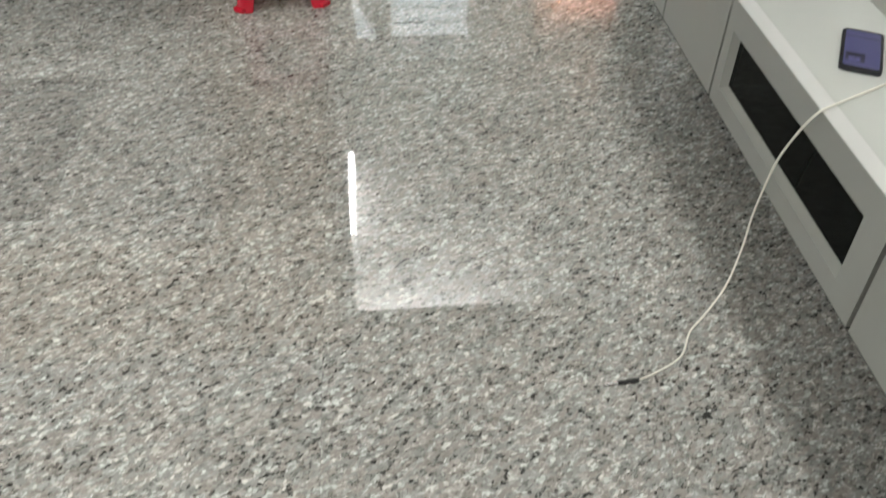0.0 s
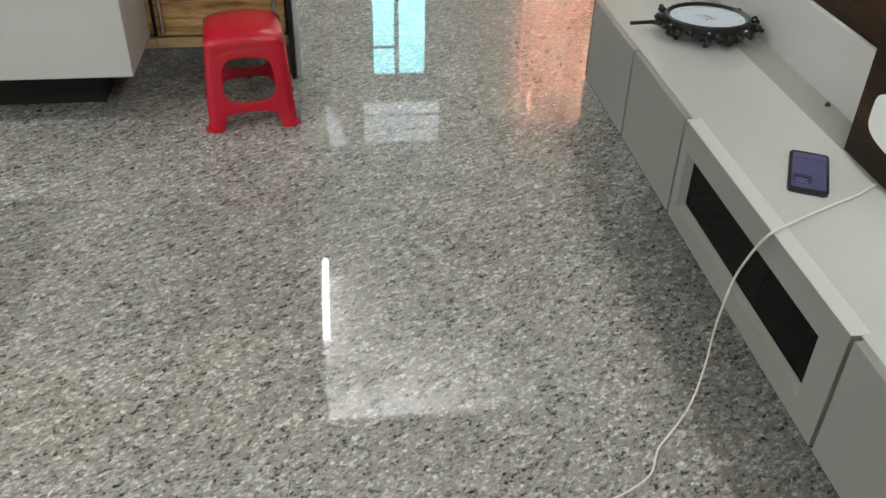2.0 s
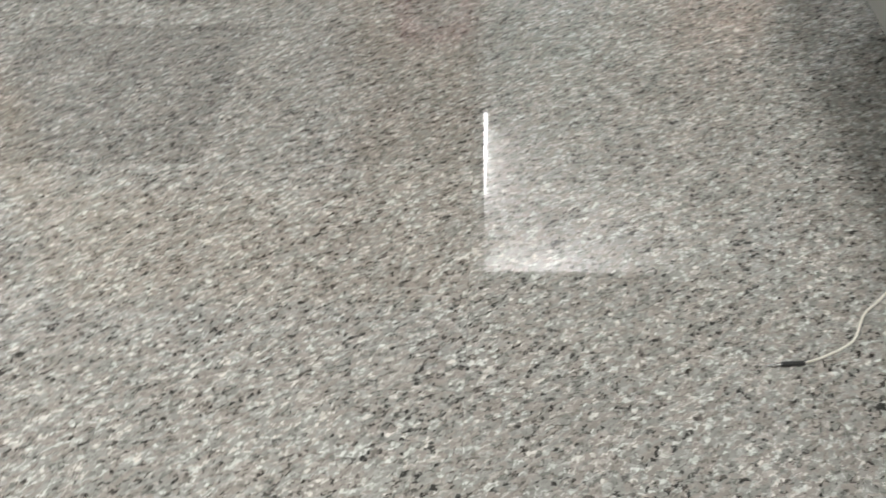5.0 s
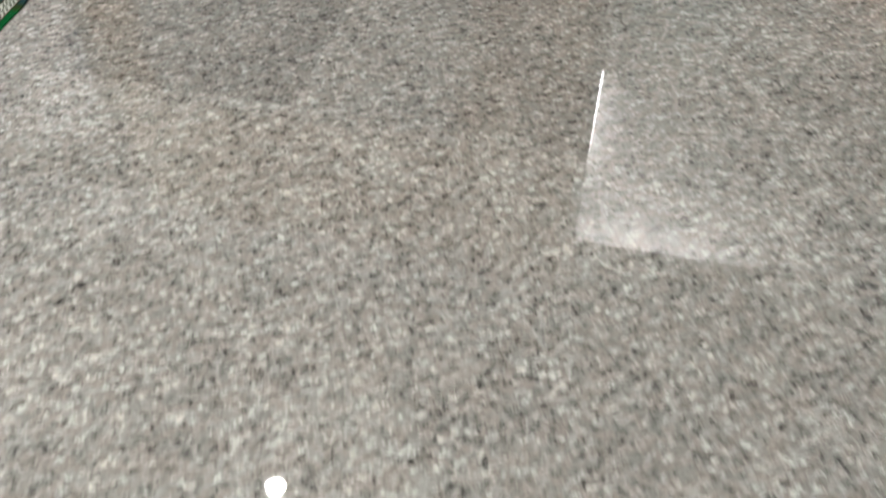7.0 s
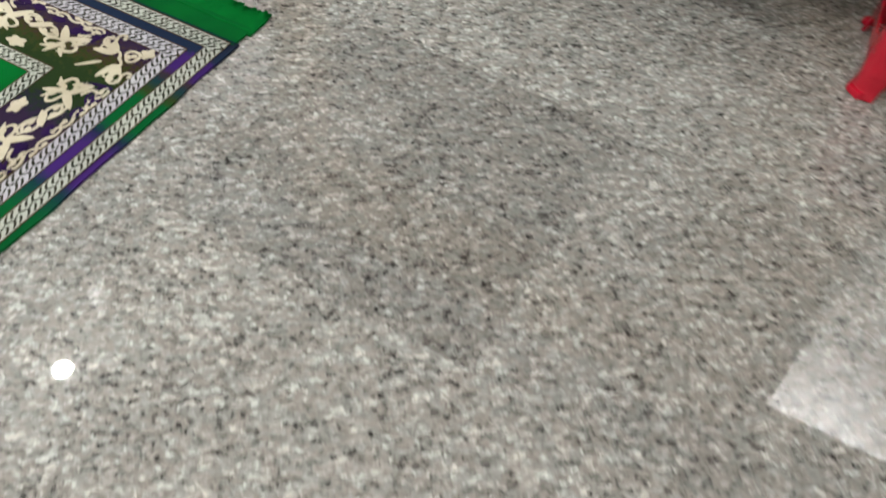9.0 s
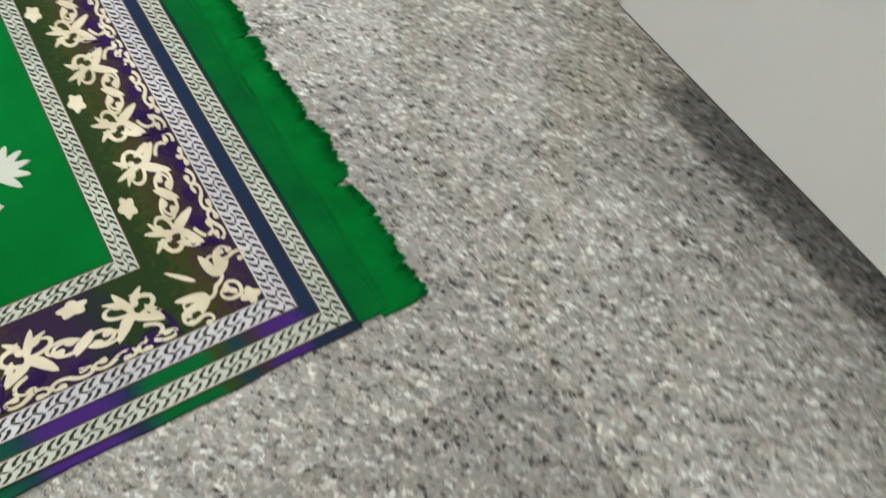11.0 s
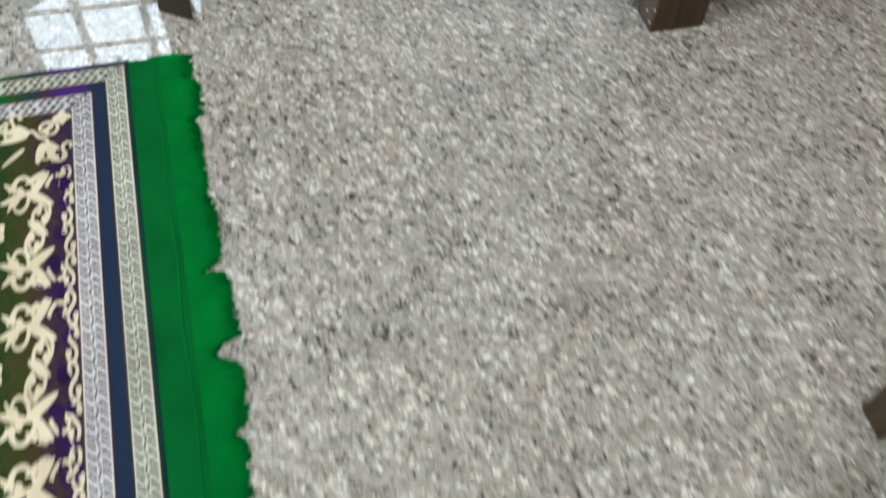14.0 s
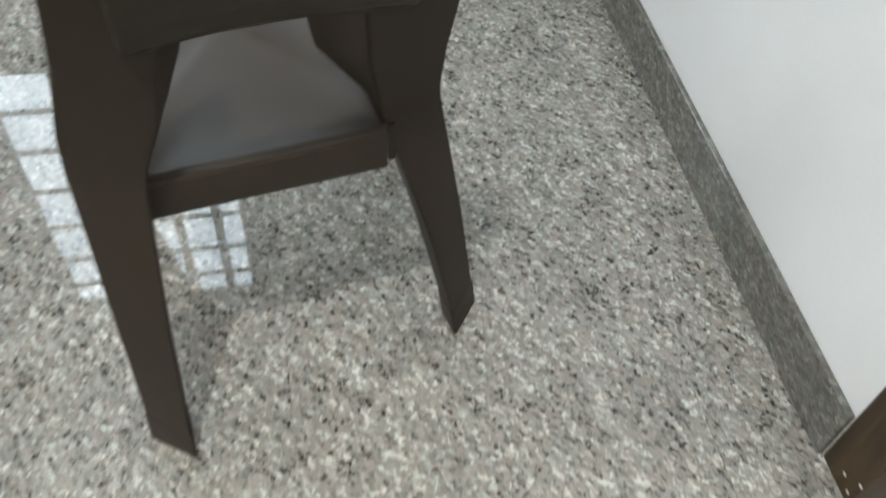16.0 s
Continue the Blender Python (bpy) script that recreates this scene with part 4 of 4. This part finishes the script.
part("rod", tube([(-0.1, 0.0, 2.69), (1.0, 0.0, 2.69)], 0.011, 12), M_STEEL, cu)

# ---- prayer rug ----
# local x runs along the fringed edge (to the west), y away from the fringe (to the south)
RUG_L, RUG_W = 2.04, 1.42
rug = thing("prayer_rug", Matrix.Translation((-1.742, 2.197, 0)) @ pose(0, 0, 0, 0, 0, 1.7) @ Matrix.Diagonal((-1, -1, 1, 1)), "green prayer rug with cream floral borders and a fringed edge", "rug")


def rug_material(name, stops, scale=5.0, rough=0.95):
    ma, n, l, b = node_material(name, rough, 0.0, 0.03)
    tc = n.new("ShaderNodeTexCoord")
    n1, n2, w = n.new("ShaderNodeTexNoise"), n.new("ShaderNodeTexNoise"), n.new("ShaderNodeTexNoise")
    n1.inputs["Scale"].default_value, n1.inputs["Detail"].default_value = scale, 3
    n2.inputs["Scale"].default_value, n2.inputs["Detail"].default_value = 420, 2
    w.inputs["Scale"].default_value, w.inputs["Detail"].default_value = 60, 4
    ad = n.new("ShaderNodeMath")
    ad.operation = 'MULTIPLY_ADD'
    ad.inputs[1].default_value = 0.22
    for q in (n1, n2, w):
        l.new(tc.outputs["Object"], q.inputs["Vector"])
    l.new(n2.outputs["Fac"], ad.inputs[0])
    l.new(n1.outputs["Fac"], ad.inputs[2])
    sb = n.new("ShaderNodeMath")
    sb.operation = 'SUBTRACT'
    sb.inputs[1].default_value = 0.11
    l.new(ad.outputs[0], sb.inputs[0])
    rp = ramp(n, stops)
    l.new(sb.outputs[0], rp.inputs["Fac"])
    l.new(rp.outputs["Color"], b.inputs["Base Color"])
    bp = n.new("ShaderNodeBump")
    bp.inputs["Strength"].default_value, bp.inputs["Distance"].default_value = 0.5, 0.0015
    l.new(n2.outputs["Fac"], bp.inputs["Height"])
    l.new(bp.outputs["Normal"], b.inputs["Normal"])
    b.inputs["Sheen Weight"].default_value = 0.0
    return ma


R_GREEN = rug_material("green_pile", [(0.3, (0.0, 0.085, 0.014)), (0.7, (0.0005, 0.135, 0.024))], 3)
R_FRINGE = rug_material("green_fringe", [(0.3, (0.0, 0.085, 0.014)), (0.7, (0.0, 0.125, 0.02))], 14)
# space-dyed yarn: the ground colour changes with the distance from the fringed end
_NAVY, _PURPLE, _LEAF, _INK = (0.013, 0.023, 0.05), (0.045, 0.018, 0.125), (0.002, 0.085, 0.022), (0.016, 0.02, 0.03)


def dyed(name, navy, purple, olive, leaf, spread):
    ma = rug_material(name, [(0.0, _INK), (0.035, navy), (0.055, navy), (0.068, purple), (0.105, purple), (0.122, (0.04, 0.024, 0.03)), (0.14, olive), (0.163, (0.03, 0.045, 0.013)), (0.18, leaf), (0.245, leaf),
                             (0.27, navy), (0.3, purple), (0.365, purple), (0.39, olive), (0.44, leaf), (0.56, leaf), (0.61, navy), (0.65, purple), (0.72, olive), (0.78, leaf), (0.86, olive), (0.9, purple), (0.95, navy)], 3)
    n, l = ma.node_tree.nodes, ma.node_tree.links
    tc, sx, nz, ad = n.new("ShaderNodeTexCoord"), n.new("ShaderNodeSeparateXYZ"), n.new("ShaderNodeTexNoise"), n.new("ShaderNodeMath")
    dv, of = n.new("ShaderNodeMath"), n.new("ShaderNodeMath")
    dv.operation, dv.inputs[1].default_value = 'DIVIDE', RUG_W
    of.operation, of.inputs[1].default_value = 'SUBTRACT', spread / 2
    nz.inputs["Scale"].default_value, nz.inputs["Detail"].default_value = 90, 5
    ad.operation, ad.inputs[1].default_value = 'MULTIPLY_ADD', spread
    l.new(tc.outputs["Object"], sx.inputs[0])
    l.new(tc.outputs["Object"], nz.inputs["Vector"])
    l.new(sx.outputs["Y"], dv.inputs[0])
    l.new(nz.outputs["Fac"], ad.inputs[0])
    l.new(dv.outputs[0], ad.inputs[2])
    l.new(ad.outputs[0], of.inputs[0])
    l.new(of.outputs[0], next(q for q in n if q.type == 'VALTORGB').inputs["Fac"])
    return ma


R_DYED = dyed("space_dyed_pile", _NAVY, _PURPLE, (0.009, 0.036, 0.045), _LEAF, 0.03)
R_GROUND = dyed("space_dyed_ground", (0.018, 0.022, 0.026), (0.028, 0.017, 0.04), (0.042, 0.032, 0.013), (0.018, 0.034, 0.012), 0.14)
R_END = rug_material("dark_green_end", [(0.3, (0.001, 0.062, 0.015)), (0.7, (0.001, 0.1, 0.018))], 8)
R_TEAL = rug_material("teal_pile", [(0.3, (0.004, 0.02, 0.022)), (0.7, (0.006, 0.034, 0.03))], 6)
R_LOBE = rug_material("purple_lobe", [(0.3, (0.014, 0.007, 0.034)), (0.7, (0.03, 0.013, 0.07))], 12)
R_WHITE = rug_material("white_pile", [(0.3, (0.36, 0.38, 0.34)), (0.7, (0.5, 0.52, 0.46))], 5)
R_CREAM = rug_material("cream_pile", [(0.3, (0.46, 0.41, 0.3)), (0.7, (0.62, 0.57, 0.44))], 12)
R_LILAC = rug_material("lilac_pile", [(0.3, (0.4, 0.39, 0.44)), (0.7, (0.55, 0.54, 0.57))], 5)
R_DARK = rug_material("dark_line", [(0.3, (0.018, 0.024, 0.018)), (0.7, (0.045, 0.04, 0.026))], 9)
R_RUST = rug_material("brown_outline", [(0.3, (0.05, 0.035, 0.02)), (0.7, (0.1, 0.06, 0.035))], 9)


def wave(x, y):
    """The rug's slight unevenness."""
    return 0.0015 * (noise.noise((x * 2.2, y * 2.2, 0.3)) + 1)


def sheet(x0, x1, y0, y1, z0, z1, res=0.06):
    """A soft slab with an uneven top."""
    bm = bmesh.new()
    nx, ny = max(1, round((x1 - x0) / res)), max(1, round((y1 - y0) / res))
    gv = {}
    for i in range(nx + 1):
        for k in range(ny + 1):
            x, y = x0 + (x1 - x0) * i / nx, y0 + (y1 - y0) * k / ny
            gv[i, k] = bm.verts.new((x, y, z1 + wave(x, y)))
    for i in range(nx):
        for k in range(ny):
            bm.faces.new((gv[i, k], gv[i + 1, k], gv[i + 1, k + 1], gv[i, k + 1]))
    rim = [e for e in bm.edges if e.is_boundary]
    ext = bmesh.ops.extrude_edge_only(bm, edges=rim)
    for v in ext["geom"]:
        if isinstance(v, bmesh.types.BMVert):
            v.co.z = z0
    return bm


def ring_sheet(d0, d1, z0, z1):
    """A border band between two distances from the rug's edge: four butted strips."""
    bm = sheet(d0, RUG_L - d0, d0, d1, z0, z1)
    join(bm, sheet(d0, RUG_L - d0, RUG_W - d1, RUG_W - d0, z0, z1))
    join(bm, sheet(d0, d1, d1, RUG_W - d1, z0, z1))
    join(bm, sheet(RUG_L - d1, RUG_L - d0, d1, RUG_W - d1, z0, z1))
    return bm


bk = sheet(-0.008, RUG_L + 0.008, 0.0, RUG_W, 0.0005, 0.0045, 0.02)
for v in bk.verts:
    # the overcast sides are a little wavy
    if v.co.x < 0.0 or v.co.x > RUG_L:
        v.co.x += (1 if v.co.x > 0 else -1) * 0.006 * noise.noise((v.co.y * 9, v.co.x, 0.4))
part("backing", bk, R_DYED, rug)
BANDS = [("white_band", 0.010, 0.051, R_WHITE, 0.0062), ("stripe", 0.051, 0.079, R_DYED, 0.006), ("white_band", 0.079, 0.122, R_LILAC, 0.0062),
         ("floral_border", 0.122, 0.285, R_GROUND, 0.006), ("white_band", 0.285, 0.322, R_WHITE, 0.0062)]
for nm, d0, d1, ma, z in BANDS:
    part(nm, ring_sheet(d0, d1, 0.004, z), ma, rug)
part("field", sheet(0.322, RUG_L - 0.322, 0.322, RUG_W - 0.322, 0.004, 0.006), R_GREEN, rug, "plain green centre")
part("end_band", sheet(0.0, RUG_L, -0.062, 0.010, 0.001, 0.0058), R_END, rug, "plain green woven end")
part("end_band", sheet(0.0, RUG_L, RUG_W - 0.010, RUG_W + 0.062, 0.001, 0.0058), R_END, rug, "plain green woven end")
part("end_stripe", sheet(0.0, RUG_L, 0.001, 0.0085, 0.005, 0.0066), R_TEAL, rug, "dark teal stripe")
part("end_stripe", sheet(0.0, RUG_L, RUG_W - 0.0085, RUG_W - 0.001, 0.005, 0.0066), R_TEAL, rug, "dark teal stripe")
part("stitch_line", tube([(x * 0.05, -0.05 + 0.002 * math.sin(x), 0.0064 + wave(x * 0.05, -0.05)) for x in range(0, 41)], 0.0024, 6), R_FRINGE, rug)
for d in (0.0095, 0.051, 0.079, 0.122, 0.285, 0.322):
    bm = bmesh.new()
    for a, b in (((d, d), (RUG_L - d, d)), ((RUG_L - d, d), (RUG_L - d, RUG_W - d)), ((RUG_L - d, RUG_W - d), (d, RUG_W - d)), ((d, RUG_W - d), (d, d))):
        n = 30
        join(bm, tube([(a[0] + (b[0] - a[0]) * k / n, a[1] + (b[1] - a[1]) * k / n, 0.0068 + wave(a[0] + (b[0] - a[0]) * k / n, a[1] + (b[1] - a[1]) * k / n)) for k in range(n + 1)], 0.0014, 5))
    part("outline", bm, R_RUST, rug)


def flat_poly(bm, pts, z=0.0068, lift=0.0012):
    """A thin raised piece from an outline."""
    lo = [bm.verts.new((x, y, z + wave(x, y) - 0.001)) for x, y in pts]
    hi = [bm.verts.new((x, y, z + wave(x, y) + lift)) for x, y in pts]
    bm.faces.new(hi)
    for k in range(len(pts)):
        n = (k + 1) % len(pts)
        bm.faces.new((lo[k], lo[n], hi[n], hi[k]))


def along(side, s, d):
    """Rug place at s along one of the four sides, d in from the edge."""
    if side == 0:
        return Vector((s, d))
    if side == 1:
        return Vector((RUG_L - d, s))
    if side == 2:
        return Vector((RUG_L - s, RUG_W - d))
    return Vector((d, RUG_W - s))


# braided marks woven in the white bands: a broken middle line with slanting dashes on both sides
bm = bmesh.new()
for d0, d1 in ((0.0115, 0.0495), (0.0805, 0.1205), (0.2865, 0.3205)):
    mid, hw = (d0 + d1) / 2, (d1 - d0) / 2
    for side in range(4):
        length = (RUG_L, RUG_W)[side % 2]
        n = int((length - 2 * d0) / 0.0175)
        for k in range(n):
            s = d0 + (k + 0.5) * (length - 2 * d0) / n
            if side % 2 and (s < d1 or s > length - d1):
                continue
            w, j, f = 0.0034, 0.0015 * math.sin(k * 2.3), (1 if k % 2 else -1)
            for pts in (((-0.006, -0.86), (0.004, -0.5)), ((0.004, -0.5), (0.006, -0.22)), ((-0.006, 0.22), (-0.004, 0.5)), ((-0.004, 0.5), (0.006, 0.86)), ((-0.006, -0.14 * f), (0.004, 0.1 * f))):
                (a0, b0), (a1, b1) = pts
                flat_poly(bm, [along(side, s + j + a0 - w, mid + b0 * hw), along(side, s + j + a1 - w, mid + b1 * hw), along(side, s + j + a1 + w, mid + b1 * hw), along(side, s + j + a0 + w, mid + b0 * hw)], 0.0066, 0.0008)
tagged(part("woven_mark", bm, R_DARK, rug), kind="stuff")

bm = bmesh.new()


origin, stretch = 0.0, 1.0


def place(side, s, d):
    """As along, with the repeat drawn out lengthwise about its middle."""
    return along(side, origin + (s - origin) * stretch, d)


def petal(side, s, d, ang, ln, wd, k=1.0):
    pts = []
    for i in range(10):
        a = 2 * math.pi * i / 10
        u, v = (math.cos(a) + 1) * ln * 0.57, math.sin(a) * wd * 0.5 * (1.15 - 0.35 * math.cos(a) * k)
        pts.append(place(side, s + u * math.cos(ang) - v * math.sin(ang), d + u * math.sin(ang) + v * math.cos(ang)))
    flat_poly(bm, pts)


def scroll(side, s, d, ang, size, turn, wd, bud=0.0105):
    """A curling tendril of tapering width that ends in a bud."""
    n = 12
    x, y, a = s, d, ang
    left, right = [], []
    for i in range(n + 1):
        w = wd * 1.05 * (1 - 0.45 * i / n)
        left.append(place(side, x - w * math.sin(a), y + w * math.cos(a)))
        right.append(place(side, x + w * math.sin(a), y - w * math.cos(a)))
        if i < n:
            x, y = x + size * 1.2 / n * math.cos(a), y + size * 1.2 / n * math.sin(a)
            a += turn * (0.35 + 1.3 * i / n) / n
    for i in range(n):
        flat_poly(bm, [left[i], left[i + 1], right[i + 1], right[i]])
    if bud:
        petal(side, x - bud / 2 * math.cos(a), y - bud / 2 * math.sin(a), a, bud, bud)


# purple lobes and stems behind the flowers
UNIT = 0.28
units = {}
for side in range(4):
    length = (RUG_L, RUG_W)[side % 2]
    n = round((length - 2 * 0.27) / UNIT)
    units[side] = [0.27 + (k + 0.5) * (length - 0.54) / n for k in range(n)]
    stretch = (length - 0.54) / n / 0.183
    half = 0.0915
    for s in units[side]:
        origin = s
        for f in (-1, 1):
            petal(side, s + f * 0.058, 0.15, -1.2 * f, 0.024, 0.018)
            petal(side, s + f * 0.022, 0.146, -0.5 * f, 0.02, 0.018)
            scroll(side, s + f * (half - 0.002), 0.128, math.pi / 2, 0.055, 0.5 * f, 0.0032, 0.0)
            scroll(side, s + f * (half - 0.004), 0.15, math.pi / 2 + 0.9 * f, 0.04, 3.0 * f, 0.0024, 0.012)
tagged(part("purple_pattern", bm, R_LOBE, rug, "dark purple woven lobes"), kind="stuff")

# cream flowers and scrolls of the wide border
bm = bmesh.new()
for side in range(4):
    length = (RUG_L, RUG_W)[side % 2]
    stretch = (length - 0.54) / len(units[side]) / 0.183
    for s in units[side]:
        origin = s
        for j in range(5):
            petal(side, s + 0.002, 0.261, j * math.tau / 5 + 0.3, 0.0155, 0.0125)
        # crossing middle scrolls
        scroll(side, s - 0.006, 0.188, 0.7, 0.062, -5.6, 0.0033)
        scroll(side, s + 0.006, 0.188, math.pi + 0.7, 0.062, -5.6, 0.0033)
        scroll(side, s - 0.004, 0.197, 2.2, 0.05, 5.0, 0.003)
        scroll(side, s + 0.004, 0.179, -0.95, 0.05, 5.0, 0.003)
        petal(side, s - 0.012, 0.176, 0.9, 0.034, 0.0095)
        petal(side, s + 0.012, 0.2, 0.9 + math.pi, 0.034, 0.0095)
        for f in (-1, 1):
            c = s + f * 0.056
            # palmette with a three-leaved sprig to the inside
            petal(side, c, 0.205, math.pi / 2 + 0.25 * f, 0.046, 0.0085)
            petal(side, c - f * 0.002, 0.225, math.pi / 2 + 0.95 * f, 0.026, 0.0065)
            petal(side, c + f * 0.002, 0.227, math.pi / 2 - 0.6 * f, 0.024, 0.0065)
            petal(side, c, 0.21, -math.pi / 2 - 0.45 * f, 0.05, 0.0125)
            petal(side, c - f * 0.004, 0.2, -math.pi / 2 + 0.75 * f, 0.04, 0.0115)
            scroll(side, c - f * 0.006, 0.204, math.pi / 2 + 1.5 * f, 0.045, -4.6 * f, 0.0032)
            scroll(side, c + f * 0.008, 0.196, math.pi / 2 - 1.1 * f, 0.05, 4.8 * f, 0.0032)
            scroll(side, c + f * 0.004, 0.172, -0.4 if f > 0 else math.pi + 0.4, 0.04, -3.8 * f, 0.003)
            petal(side, s + f * (half - 0.008), 0.172, math.pi / 2 + 0.35 * f, 0.036, 0.009)
            petal(side, s + f * (half - 0.01), 0.222, math.pi / 2 + 0.9 * f, 0.026, 0.0065)
            # S scrolls by the outer band
            for q, g in ((s + f * 0.022, f), (s + f * 0.067, -f)):
                scroll(side, q, 0.134, 0.75 * g, 0.034, -5.2 * g, 0.003, 0.009)
                scroll(side, q, 0.134, math.pi + 0.75 * g, 0.034, -5.2 * g, 0.003, 0.009)
    origin, stretch = 0.0, 1.0
    # corner spray: a quatrefoil at the tip, a heart of scrolls, then leaves fanning out along the mitre
    a = math.pi / 4
    for j in range(4):
        petal(side, 0.14, 0.14, j * math.pi / 2, 0.017, 0.014)
    petal(side, 0.157, 0.157, a, 0.018, 0.009)
    petal(side, 0.212, 0.212, a, 0.052, 0.008)
    for f in (-1, 1):
        scroll(side, 0.152, 0.152, a + 1.15 * f, 0.05, -4.4 * f, 0.0036, 0.009)
        scroll(side, 0.186, 0.186, a + 2.0 * f, 0.042, -3.4 * f, 0.0036)
        ca, sa = math.cos(a + math.pi / 2 * f), math.sin(a + math.pi / 2 * f)
        bx, by = 0.19 + 0.02 * ca, 0.19 + 0.02 * sa
        petal(side, bx, by, a + 0.55 * f, 0.05, 0.015)
        petal(side, bx + 0.014 * ca, by + 0.014 * sa, a + 0.95 * f, 0.04, 0.014)
        petal(side, bx, by, a + 1.7 * f, 0.034, 0.012)
        scroll(side, bx + 0.012 * ca, by + 0.012 * sa, a + 1.5 * f, 0.05, -4.0 * f, 0.0034)
        scroll(side, bx + 0.03 * ca, by + 0.03 * sa, a + 0.2 * f, 0.05, 4.4 * f, 0.0034)
        q = (0.235, 0.138) if f < 0 else (0.138, 0.235)
        scroll(side, q[0], q[1], a + 1.2, 0.036, -4.6, 0.0036, 0.009)
        scroll(side, q[0], q[1], a + 1.2 + math.pi, 0.036, -4.6, 0.0036, 0.009)
tagged(part("floral_pattern", bm, R_CREAM, rug, "cream woven flowers and scrolls"), kind="stuff")

# white flowing ornament in the green centre
bm = bmesh.new()
for ox in (0.62, 1.02, 1.42):
    for k in range(7):
        scroll(0, ox + 0.03 * (k - 3), 0.46 + 0.015 * (k % 3), math.pi / 2 + 0.35 * (k - 3), 0.16 - 0.012 * abs(k - 3), (3.4 if k > 3 else -3.4), 0.007)
    for k in range(5):
        petal(0, ox, 0.45, -math.pi / 2 + 0.5 * (k - 2), 0.06, 0.018)
tagged(part("centre_ornament", bm, R_WHITE, rug, "white woven scrolls"), kind="stuff")

# fringe: soft clumps of many loose strands, nicked here and there
rng = random.Random(3)
GAPS = ((0.291, 0.016), (1.285, 0.028), (1.64, 0.008), (0.75, 0.009))
for y0, sgn in ((-0.052, -1), (RUG_W + 0.052, 1)):
    clumps, x = [], -0.01
    while x < RUG_L + 0.01:
        w = rng.uniform(0.08, 0.22)
        clumps.append((x, w, rng.uniform(0.076, 0.094), rng.uniform(-0.012, 0.012)))
        x += w
    bm = bmesh.new()
    for x, w, reach, lean in clumps:
        count = int(w / 0.0028)
        for k in range(count):
            u = (k + rng.random()) / count
            a = x + u * w
            if not -0.004 < a < RUG_L + 0.002:
                continue
            gap = min((abs(a - g) / q for g, q in GAPS), default=9) if sgn < 0 else 9
            ln = reach * (1 - 0.14 * abs(2 * u - 1) ** 5) * rng.uniform(0.85, 1.03) * ((0.5 + 0.46 * gap) if gap < 1 else 1.0)
            tip = a + lean * (1.2 - u) + rng.uniform(-0.004, 0.004)
            hw, zz = rng.uniform(0.0045, 0.0075), rng.uniform(0.0045, 0.0062)
            p = [(a - hw, y0 - sgn * 0.012, zz), (a + hw, y0 - sgn * 0.012, zz), ((a + tip) / 2 + hw * 1.1, y0 + sgn * ln * 0.6, zz + 0.001), (tip + 0.0022, y0 + sgn * ln * 0.93, zz), (tip + 0.0006, y0 + sgn * ln, 0.003),
                 (tip - 0.0022, y0 + sgn * ln * 0.93, zz), ((a + tip) / 2 - hw * 1.1, y0 + sgn * ln * 0.6, zz + 0.001)]
            hi = [bm.verts.new(v) for v in p]
            lo = [bm.verts.new((v[0], v[1], 0.0005)) for v in p]
            bm.faces.new(hi)
            for q in range(7):
                bm.faces.new((lo[q], lo[(q + 1) % 7], hi[(q + 1) % 7], hi[q]))
    tagged(part("fringe", bm, R_FRINGE, rug, "soft frayed green fringe in clumps"), kind="stuff")

# ---- floor slabs, one mesh shared ----
PITCH, SX0, SY0 = 0.70, -0.15, 1.735
# real slab tones; those above 1.03 are lightened in place of floor light
SLAB_TONES = {(-1, 0): 0.95, (-2, 0): 0.82, (-1, -1): 1.04, (-2, -1): 1.02, (-3, 0): 0.9, (-3, -1): 0.98, (0, 0): 0.98, (0, -1): 1.04, (-1, -2): 1.05, (-2, -2): 1.02, (-3, -2): 0.97}
bm = box(-PITCH / 2 + 0.0003, PITCH / 2 - 0.0003, -PITCH / 2 + 0.0003, PITCH / 2 - 0.0003, -0.003, 0.0)
slab_mesh = bpy.data.meshes.new("slab")
bm.to_mesh(slab_mesh)
bm.free()
slab_mesh.materials.append(M_GRANITE)
for i in range(-9, 4):
    for k in range(-6, 9):
        cx, cy = SX0 + (i + 0.5) * PITCH, SY0 + (k + 0.5) * PITCH
        if cx < WEST - 0.2 or cx > FAR_EAST + 0.3:
            continue
        slab = new("slab", slab_mesh)
        slab.parent = floor
        slab.location = (cx, cy, 0)
        tone = SLAB_TONES.get((i, k), 1.0)
        slab.color = (tone, tone, tone, 1)
